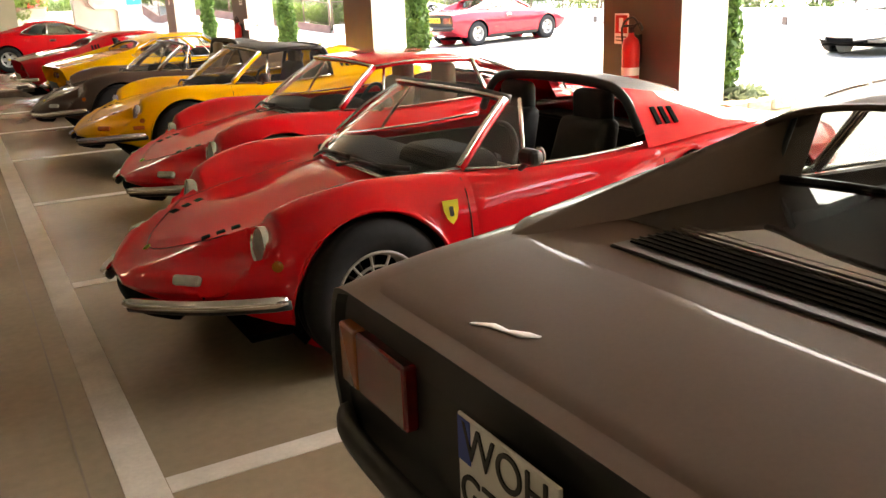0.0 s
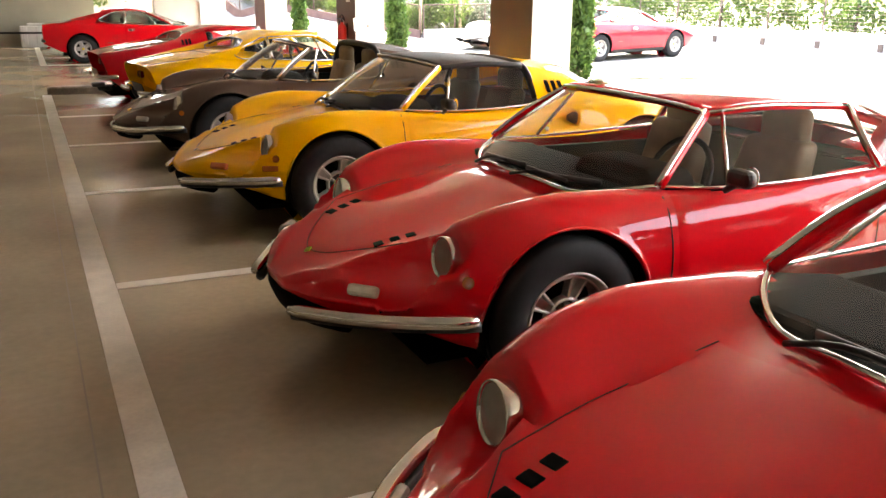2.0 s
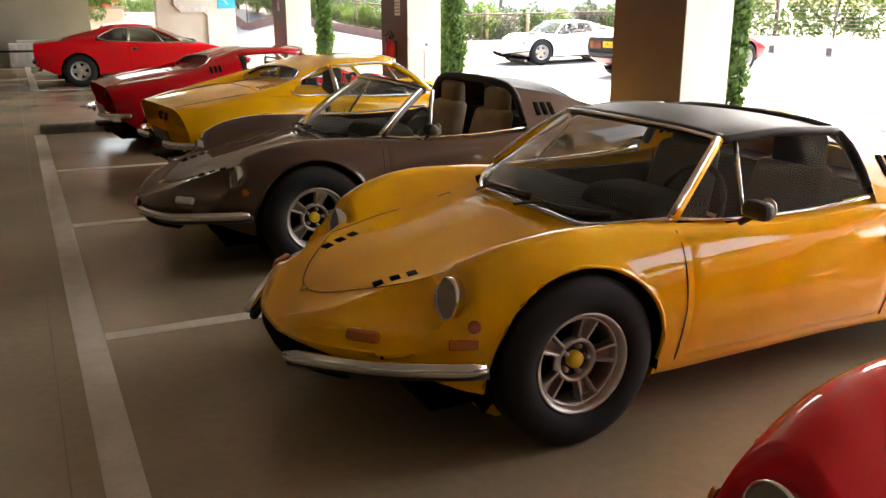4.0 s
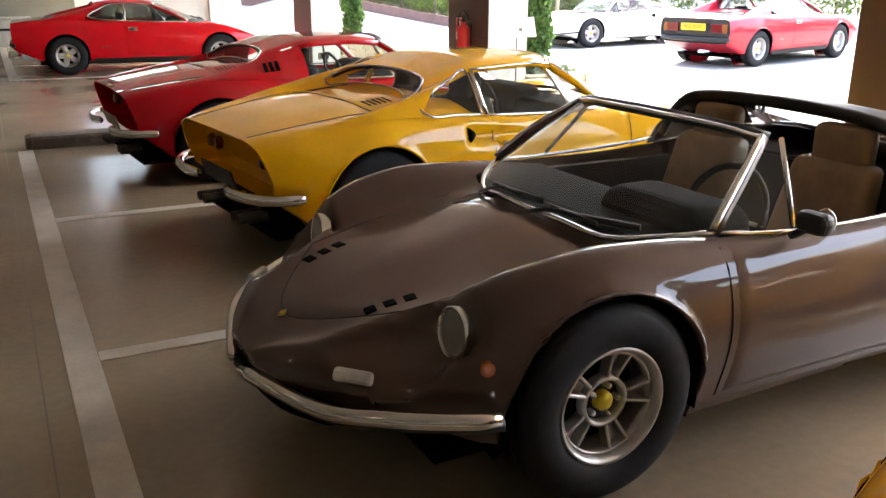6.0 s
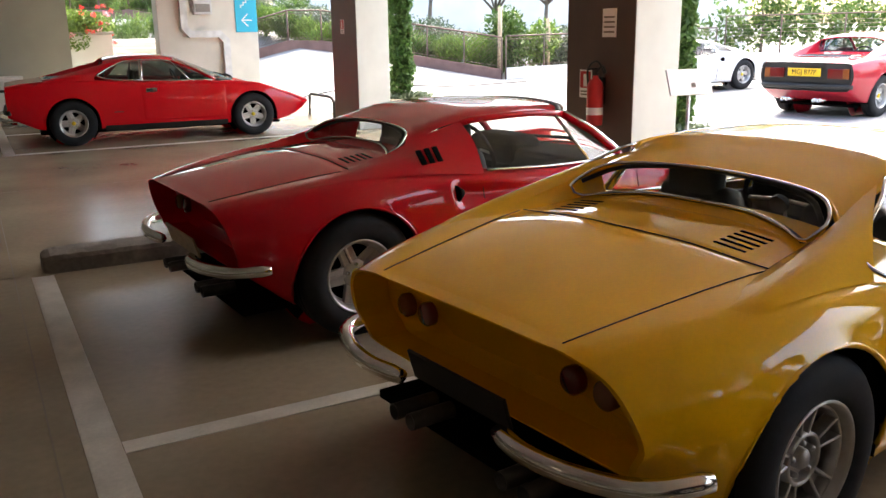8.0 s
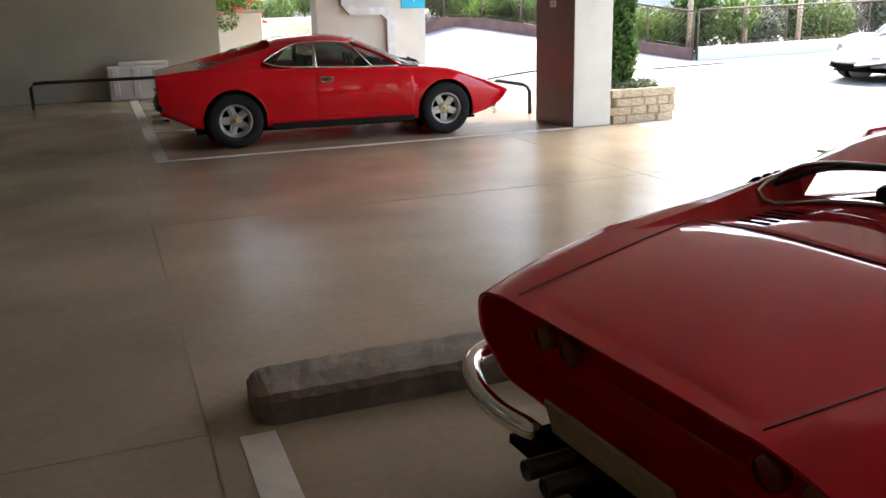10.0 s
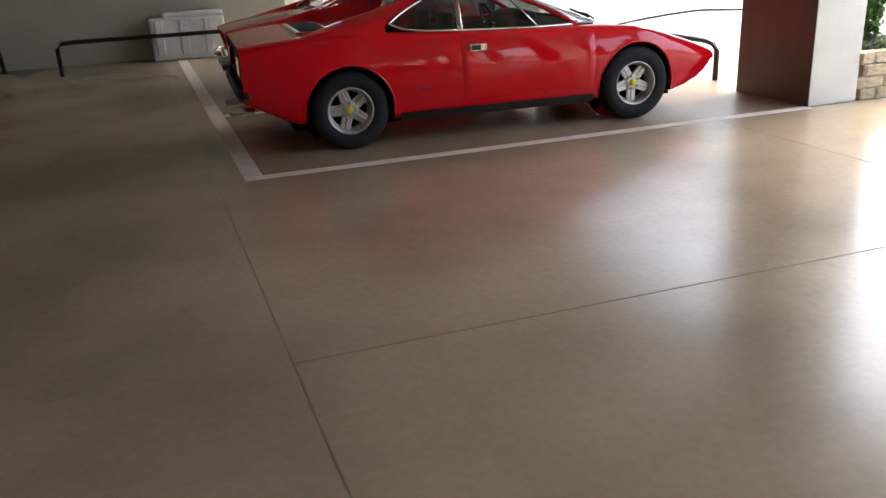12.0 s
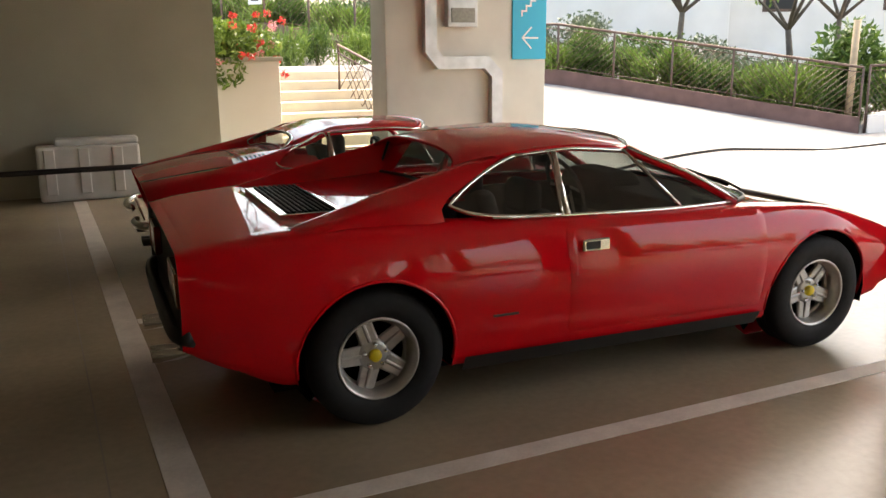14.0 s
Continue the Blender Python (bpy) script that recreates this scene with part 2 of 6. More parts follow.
def grid(name, G, mt, thick=0.0):
    nu, nv = G.shape[0] - 1, G.shape[1] - 1
    verts = [tuple(G[i, j]) for i in range(nu + 1) for j in range(nv + 1)]
    q = lambda i, j: i * (nv + 1) + j
    faces = [(q(i, j), q(i + 1, j), q(i + 1, j + 1), q(i, j + 1)) for i in range(nu) for j in range(nv)]
    if thick:
        nr = np.zeros_like(G)
        for i in range(nu + 1):
            for j in range(nv + 1):
                du = G[min(i + 1, nu), j] - G[max(i - 1, 0), j]
                dv = G[i, min(j + 1, nv)] - G[i, max(j - 1, 0)]
                w = np.cross(du, dv)
                nr[i, j] = w / (np.linalg.norm(w) + 1e-9)
        o = len(verts)
        verts += [tuple(G[i, j] - nr[i, j] * thick) for i in range(nu + 1) for j in range(nv + 1)]
        faces += [tuple(o + k for k in f[::-1]) for f in faces]
        rim = [q(i, 0) for i in range(nu + 1)] + [q(nu, j) for j in range(1, nv + 1)] + [q(i, nv) for i in range(nu - 1, -1, -1)] + [q(0, j) for j in range(nv - 1, 0, -1)]
        for a, b in zip(rim, rim[1:] + rim[:1]):
            faces.append((b, a, o + a, o + b))
    return mesh_of(name, verts, faces, mt, True)


def lathe(name, prof, mt, n=32, fmat=None):
    """Turns a profile of (radius, along) round the y axis."""
    verts, faces, fm = [], [], []
    for r, y in prof:
        for k in range(n):
            w = 2 * math.pi * k / n
            verts.append((r * math.cos(w), y, r * math.sin(w)))
    for i in range(len(prof) - 1):
        for k in range(n):
            faces.append((i * n + k, (i + 1) * n + k, (i + 1) * n + (k + 1) % n, i * n + (k + 1) % n))
            fm.append(fmat[i] if fmat else 0)
    return mesh_of(name, verts, faces, mt, True, fm)


def disc(name, r, mt, axis="x", depth=0.01, n=24, r2=None, bevel=0.0):
    """A short round plug, facing along an axis."""
    prof = [(0.0001, depth), (r - bevel, depth), (r, depth - bevel), (r if r2 is None else r2, 0)]
    me = lathe(name, prof, mt, n)
    if axis == "x":
        me.transform(Matrix.Rotation(radians(-90), 4, "Z"))
    elif axis == "z":
        me.transform(Matrix.Rotation(radians(90), 4, "X"))
    return me


def ease(keys):
    """A smooth line through (x, value) pairs, without overshoot."""
    xs, ys = np.array([k[0] for k in keys], float), np.array([k[1] for k in keys], float)
    h = np.diff(xs)
    d = np.diff(ys) / h
    m = np.zeros(len(xs))
    m[0], m[-1] = d[0], d[-1]
    for i in range(1, len(xs) - 1):
        m[i] = 0 if d[i - 1] * d[i] <= 0 else 3 * (h[i - 1] + h[i]) / ((2 * h[i] + h[i - 1]) / d[i - 1] + (h[i] + 2 * h[i - 1]) / d[i])

    def at(x):
        x = min(max(x, xs[0]), xs[-1])
        i = min(max(int(np.searchsorted(xs, x)) - 1, 0), len(h) - 1)
        t = (x - xs[i]) / h[i]
        return float((2 * t ** 3 - 3 * t ** 2 + 1) * ys[i] + (t ** 3 - 2 * t ** 2 + t) * h[i] * m[i] + (3 * t ** 2 - 2 * t ** 3) * ys[i + 1] + (t ** 3 - t ** 2) * h[i] * m[i + 1])
    return at


# ---- the covered car park ----
X0, X1, Y0, Y1 = -7.0, 6.3, -9.0, 31.7
CEIL_Z = 3.3


def setting(name, me, label, category):
    return thing(name, label, category, kind="structure", me=me)


setting("floor", box("floor", (X0, Y0, -0.3), (X1, Y1, 0), FLOOR), "polished brown concrete floor of a covered car park", "floor")
setting("ceiling", box("ceiling", (X0 - 0.3, Y0 - 0.3, CEIL_Z), (X1 + 0.3, Y1 + 0.3, CEIL_Z + 0.35), CEIL), "grey concrete ceiling slab", "ceiling")
# added out of view; its dark colour deepens the shadows under the cars
setting("wall_west", box("wall_west", (X0 - 0.3, Y0 - 0.3, -0.3), (X0, Y1 + 0.3, CEIL_Z), WALL_LOW_BOUNCE), "unseen side wall, darkened to cut bounced light", "wall")
setting("wall_south", box("wall_south", (X0, Y0 - 0.3, -0.3), (X1, Y0, CEIL_Z), WALL), "beige concrete end wall", "wall")
setting("wall_north", box("wall_north", (X0, Y1, -0.3), (2.25, Y1 + 0.3, CEIL_Z), WALL), "beige concrete end wall beside the stair opening", "wall")
setting("wall_northeast", box("wall_northeast", (3.78, 29.9, -0.3), (5.88, 30.35, CEIL_Z), PILLAR_CREAM, 0.01), "broad cream concrete pier with a grey duct", "wall")


def pillar(y):
    p = thing("pillar", "square concrete pillar painted brown and cream", "pillar", pose(5.5, y, 0), "pillars along the open side", "structure")
    part("shaft", box("shaft", (0.004, 0, 0), (0.55, 1.0, CEIL_Z), PILLAR_CREAM, 0.012), p)
    part("face_panel", box("face_panel", (0, 0.0, 0.0), (0.004, 1.0, CEIL_Z), PILLAR_BROWN), p, "dark brown painted face")
    return p


for _y in (-0.95, 5.2, 11.33, 17.28, 23.62):
    pillar(_y)


def stripe(lo, hi):
    return setting("parking_line", box("line", (lo[0], lo[1], 0.0), (hi[0], hi[1], 0.003), LINE), "worn white painted parking line", "parking line")


stripe((0.36, -8.5), (0.49, 17.05))
for _y in (-2.48, -0.08, 2.32, 4.72, 7.12, 9.52, 11.92, 14.32):
    stripe((0.493, _y - 0.05), (5.35, _y + 0.05))
stripe((0.46, 23.55), (0.6, 31.2))
stripe((0.603, 23.55), (5.5, 23.66))
for _y in (26.2,):
    stripe((0.603, _y - 0.05), (5.3, _y + 0.05))

kerb = thing("kerb_block", "low grimy concrete kerb with a rounded end", "kerb", kind="structure")
_bm = bmesh.new()
_n, _rk = 80, random.Random(77)
_rows = []
for _i in range(_n + 1):
    _x = 0.44 + 4.86 * (_i / _n) ** 1.4
    _in = 0.05 * max(0.0, 1 - (_x - 0.44) / 0.06) ** 1.5
    _w = lambda a: _rk.uniform(-a, a)
    _rows.append([_bm.verts.new(p) for p in ((_x, 17.09 + _in, 0), (_x, 17.095 + _in + _w(0.003), 0.088 + _w(0.004) - _in * 0.3), (_x, 17.118 + _in + _w(0.006), 0.113 + _w(0.003) - _in * 0.4), (_x, 17.25, 0.116 + _w(0.002) - _in * 0.4), (_x, 17.395 - _in + _w(0.006), 0.113 + _w(0.003) - _in * 0.4), (_x, 17.418 - _in + _w(0.003), 0.086 - _in * 0.3), (_x, 17.42 - _in, 0))])
for _a, _b in zip(_rows, _rows[1:]):
    for _k in range(6):
        _bm.faces.new((_a[_k], _b[_k], _b[_k + 1], _a[_k + 1]))
_bm.faces.new(_rows[0])
_bm.faces.new(_rows[-1][::-1])
bmesh.ops.recalc_face_normals(_bm, faces=_bm.faces)
_me = bpy.data.meshes.new("kerb_body")
_bm.to_mesh(_me)
_bm.free()
_me.materials.append(KERB)
part("kerb_body", _me, kerb)


def ceiling_light(x, y):
    """A twin-tube batten under the ceiling, lying across the aisle."""
    c = thing("ceiling_light", "white twin-tube fluorescent batten on the ceiling", "lamp", pose(x, y, CEIL_Z), "ceiling lights")
    part("housing", box("housing", (-0.78, -0.06, -0.07), (0.78, 0.06, 0.0), LAMP_WHITE, 0.008, 1), c)
    for s in (-0.045, 0.045):
        part("tube", sweep("tube", [(-0.74, s, -0.09), (0.74, s, -0.09)], 0.014, TUBE, 8), c, "lit fluorescent tube")
    return c


for _y in np.arange(-5.5, 31.0, 5.0):
    for _x in (-3.6,):
        ceiling_light(_x, float(_y))

# ---- cars ----
# local axes of a car: x to the nose, y to its left, z up, the ground at 0
BERLINETTA = dict(
    nose=2.09, tail=-1.80, front=1.20, rear=-1.14, arch=0.352, half=0.72,
    w=ease([(-1.80, 0.71), (-1.55, 0.79), (-1.12, 0.845), (-0.5, 0.825), (0.0, 0.81), (0.5, 0.815), (1.20, 0.835), (1.55, 0.775), (1.8, 0.615), (1.95, 0.46), (2.05, 0.28), (2.09, 0.15)]),
    zf=ease([(-1.80, 0.70), (-1.5, 0.755), (-1.1, 0.80), (-0.7, 0.785), (-0.3, 0.75), (0.2, 0.725), (0.6, 0.735), (0.9, 0.76), (1.15, 0.768), (1.4, 0.735), (1.65, 0.63), (1.9, 0.495), (2.03, 0.43), (2.09, 0.385)]),
    yf=ease([(-1.80, 0.50), (-1.62, 0.585), (-1.44, 0.645), (-1.12, 0.715), (-0.5, 0.74), (0.0, 0.74), (0.5, 0.715), (0.9, 0.665), (1.3, 0.635), (1.55, 0.58), (1.8, 0.445), (1.95, 0.31), (2.09, 0.09)]),
    zc=ease([(-1.80, 0.705), (-1.4, 0.782), (-1.1, 0.828), (-0.85, 0.856), (-0.6, 0.875), (-0.3, 0.80), (0.0, 0.75), (0.7, 0.74), (1.0, 0.715), (1.3, 0.655), (1.72, 0.548), (1.92, 0.472), (2.03, 0.42), (2.09, 0.385)]),
    dip=ease([(-1.80, 0.0), (-1.5, 0.008), (-1.1, 0.012), (-0.5, 0.0), (0.5, 0.0), (0.9, 0.045), (1.3, 0.055), (1.55, 0.035), (1.9, 0.0), (2.09, 0.0)]),
    zb=ease([(-1.80, 0.38), (-1.68, 0.30), (-1.5, 0.21), (-1.2, 0.18), (1.3, 0.18), (1.55, 0.22), (1.75, 0.285), (1.95, 0.32), (2.09, 0.345)]),
    zm=ease([(-1.80, 0.52), (-1.12, 0.50), (0, 0.44), (1.2, 0.48), (1.65, 0.43), (1.95, 0.38), (2.09, 0.36)]),
    scoop=True, soft=0.55)

WEDGE = dict(
    nose=2.17, tail=-2.08, front=1.26, rear=-1.27, arch=0.362, half=0.72,
    w=ease([(-2.08, 0.765), (-1.9, 0.80), (-1.28, 0.85), (-0.5, 0.85), (0.5, 0.85), (1.27, 0.84), (1.7, 0.79), (2.0, 0.72), (2.12, 0.66), (2.17, 0.60)]),
    zf=ease([(-2.08, 0.838), (-1.9, 0.868), (-1.28, 0.905), (-0.7, 0.875), (0.0, 0.85), (0.6, 0.835), (0.95, 0.825), (1.27, 0.80), (1.7, 0.68), (2.0, 0.575), (2.17, 0.505)]),
    yf=ease([(-2.08, 0.69), (-1.28, 0.745), (0.0, 0.765), (0.9, 0.735), (1.27, 0.725), (1.7, 0.68), (2.0, 0.60), (2.17, 0.50)]),
    zc=ease([(-2.08, 0.848), (-1.6, 0.892), (-1.0, 0.90), (0.0, 0.85), (0.95, 0.835), (1.27, 0.765), (1.7, 0.655), (2.0, 0.575), (2.17, 0.51)]),
    dip=ease([(-2.08, 0.0), (0.5, 0.0), (1.0, 0.01), (1.3, 0.02), (1.7, 0.01), (2.17, 0.0)]),
    zb=ease([(-2.08, 0.42), (-1.9, 0.33), (-1.65, 0.235), (1.6, 0.20), (1.9, 0.27), (2.17, 0.42)]),
    zm=ease([(-2.08, 0.62), (-1.28, 0.58), (0, 0.55), (1.27, 0.55), (1.8, 0.50), (2.17, 0.455)]),
    scoop=False, soft=0.3)

NS = 54


def lean(C, x, z):
    """The tail is undercut: its lower edge lies further forward."""
    if not C["scoop"] or x > -1.45:
        return 0.0
    return 0.10 * max(0.0, 0.70 - z) / 0.35 * (-1.45 - x) / 0.35


def hollow(C, x, z):
    """Depth of the teardrop scoop that runs back along the door into the flank."""
    if not C["scoop"] or not -0.56 < x < -0.02:
        return 0.0
    u = (-0.02 - x) / 0.54
    h = 0.012 + 0.046 * u ** 0.8
    a = 1 - ((z - 0.66 + 0.02 * (1 - u)) / h) ** 2
    return 0.062 * u ** 0.9 * max(0.0, a) ** 0.6
_sections = {}


def section(C, x):
    key = (id(C), round(x, 4))
    if key not in _sections:
        _sections[key] = raw_section(C, x)
    return _sections[key]


def raw_section(C, x):
    """Half a cross-section of the body shell, from the keel round to the middle of the top."""
    w, zf, yf, zc, zb, zm = (C[k](x) for k in ("w", "zf", "yf", "zc", "zb", "zm"))
    s = C["soft"]
    zs = zb + 0.05 * min(1, w / 0.5)
    ws = w - 0.05 * w / 0.8
    yo = yf + (w - yf) * (0.62 + 0.1 * s)
    zo = zm + (zf - zm) * (0.72 + 0.06 * (1 - s))
    pts = [(0, zb), (ws * 0.6, zb), (ws * 0.95, zb + 0.008), (ws, zs), (w, zm), (yo, zo), (yf, zf), (yf * 0.72, zf * 0.35 + zc * 0.65 - C["dip"](x)), (yf * 0.36, zc - C["dip"](x) * 0.25), (0, zc)]
    return catmull(pts, NS)


def shell_rows(C):
    a, b = C["tail"], C["nose"]
    xs = list(np.arange(a, 1.5, 0.03)) + list(np.arange(1.5, b - 0.12, 0.015)) + list(b - 0.12 + 0.12 * np.sin(np.linspace(0.0, math.pi / 2, 9)))
    return np.array(xs)


def top_z(C, x, y):
    S = section(C, x)
    k = int(np.argmax(S[:, 1] + (np.arange(len(S)) > len(S) * 0.4) * 0.0))
    k = min(k, len(S) - 3)
    up = S[len(S) // 2:]
    o = np.argsort(up[:, 0])
    return float(np.interp(abs(y), up[o][:, 0], up[o][:, 1]))


def side_y(C, x, z):
    S = section(C, x)
    i = int(np.argmin(S[:, 1] + (S[:, 0] < 0.5 * S[:, 0].max()) * 9))
    k = int(np.argmin(abs(S[:, 0] - C["yf"](x)) + abs(S[:, 1] - C["zf"](x))))
    seg = S[i:k + 1]
    o = np.argsort(seg[:, 1])
    return float(np.interp(z, seg[o][:, 1], seg[o][:, 0])) - hollow(C, x, z)


def shell(C, coat, opening):
    """The body shell with wheel arches cut through its flanks and the cabin left open."""
    xs = shell_rows(C)
    rows = []
    for x in xs:
        S = section(C, float(x))
        P = np.array([(x, y, z) for y, z in S])
        if C["scoop"]:
            for q in P:
                q[0] += lean(C, q[0], q[2])
                if q[1] > 0.6:
                    q[1] -= hollow(C, q[0], q[2])
                if 1.57 < q[0] < 1.95 and q[2] > 0.40:
                    c = 0.580 - 0.42 * max(0, q[0] - 1.62)
                    a = 1 - ((q[1] - c) / 0.125) ** 2
                    if a > 0:
                        f = min(1, (q[0] - 1.57) / 0.03) * max(0, 1 - (q[0] - 1.60) / 0.34) ** 0.9
                        q[2] -= 0.185 * f * a ** 0.55
        rows.append(P)
    G = np.array(rows)
    nx, ns = G.shape[:2]
    inside = np.zeros((nx, ns), bool)
    for ax in (C["front"], C["rear"]):
        inside |= (G[:, :, 1] > 0.45) & (np.hypot(G[:, :, 0] - ax, G[:, :, 2] - 0.315) < C["arch"])
    skip = inside[:-1, :-1] & inside[1:, :-1] & inside[1:, 1:] & inside[:-1, 1:]
    for i, j in zip(*np.nonzero(inside)):
        ax = C["front"] if G[i, j, 0] > 0 else C["rear"]
        d = max(1e-4, math.hypot(G[i, j, 0] - ax, G[i, j, 2] - 0.315))
        G[i, j, 0], G[i, j, 2] = ax + (G[i, j, 0] - ax) * C["arch"] / d, 0.315 + (G[i, j, 2] - 0.315) * C["arch"] / d
    verts, faces = [], []
    for side in (1, -1):
        o = len(verts)
        verts += [(p[0], side * p[1], p[2]) for r in G for p in r]
        for i in range(nx - 1):
            for j in range(ns - 1):
                if skip[i, j]:
                    continue
                c = (G[i, j] + G[i + 1, j] + G[i + 1, j + 1] + G[i, j + 1]) / 4
                if j > ns * 0.5 and opening(c[0], c[1]):
                    continue
                q = [o + i * ns + j, o + (i + 1) * ns + j, o + (i + 1) * ns + j + 1, o + i * ns + j + 1]
                faces.append(q if side > 0 else q[::-1])
        tip = [o + (nx - 1) * ns + j for j in range(ns)]
        faces.append(tip if side > 0 else tip[::-1])
    return clean(mesh_of("body", verts, faces, coat, True))


def tail_cap(C, mt, inset=0.14):
    """The upright tail panel, set in from the shell's edge."""
    S = section(C, C["tail"])
    ring = [(y, z) for y, z in S] + [(-y, z) for y, z in S[::-1][1:-1]]
    cy, cz = 0.0, sum(p[1] for p in ring) / len(ring)
    verts, faces, n = [], [], len(ring)
    for f, dx in ((1.0, 0.0), (0.97, 0.0), (0.95, inset), (0.5, inset + 0.01)):
        verts += [(C["tail"] + dx + lean(C, C["tail"], z), cy + (y - cy) * f, cz + (z - cz) * f) for y, z in ring]
    for r in range(3):
        faces += [(r * n + i, r * n + (i + 1) % n, (r + 1) * n + (i + 1) % n, (r + 1) * n + i) for i in range(n)]
    faces.append([3 * n + i for i in range(n)])
    return clean(mesh_of("tail_panel", verts, faces, mt, False))


def on_top(C, pts, lift=0.0):
    return [(x, y, top_z(C, x, y) + lift) for x, y in pts]


def on_side(C, pts, lift=0.0, sign=1):
    return [(x, sign * (side_y(C, x, z) + lift), z) for x, z in pts]


def top_panel(C, name, x0, x1, half, mt, lift=0.004, n=(18, 14), round_front=0.0, round_back=0.0):
    """A lid that lies on the top of the shell; half(x) is its half width."""
    G = np.zeros((n[0] + 1, n[1] + 1, 3))
    for i in range(n[0] + 1):
        for j in range(n[1] + 1):
            v = 2 * j / n[1] - 1
            a, b = x0 + round_back * v * v, x1 - round_front * v * v
            x = a + (b - a) * i / n[0]
            y = half(x) * v
            edge = 0.004 if i in (0, n[0]) or j in (0, n[1]) else 0.0
            G[i, j] = (x, y, top_z(C, x, y) + lift - edge)
    return grid(name, G, mt)


def side_panel(C, name, x0, x1, z0, z1, mt, lift=0.005, n=(36, 26), sign=1, slant=0.0):
    """A door skin that lies on the flank of the shell."""
    G = np.zeros((n[0] + 1, n[1] + 1, 3))
    for i in range(n[0] + 1):
        for j in range(n[1] + 1):
            u, v = i / n[0], j / n[1]
            z = z0(x0 + (x1 - x0) * u) + (z1(x0 + (x1 - x0) * u) - z0(x0 + (x1 - x0) * u)) * v
            x = x0 + (x1 - x0) * u + slant * v * (1 - u)
            edge = 0.007 if i in (0, n[0]) or j in (0,) else 0.0
            G[i, j] = (x, sign * (side_y(C, x, z) + lift - edge), z)
    return grid(name, G if sign < 0 else G[::-1], mt)


_wheel_cache = {}


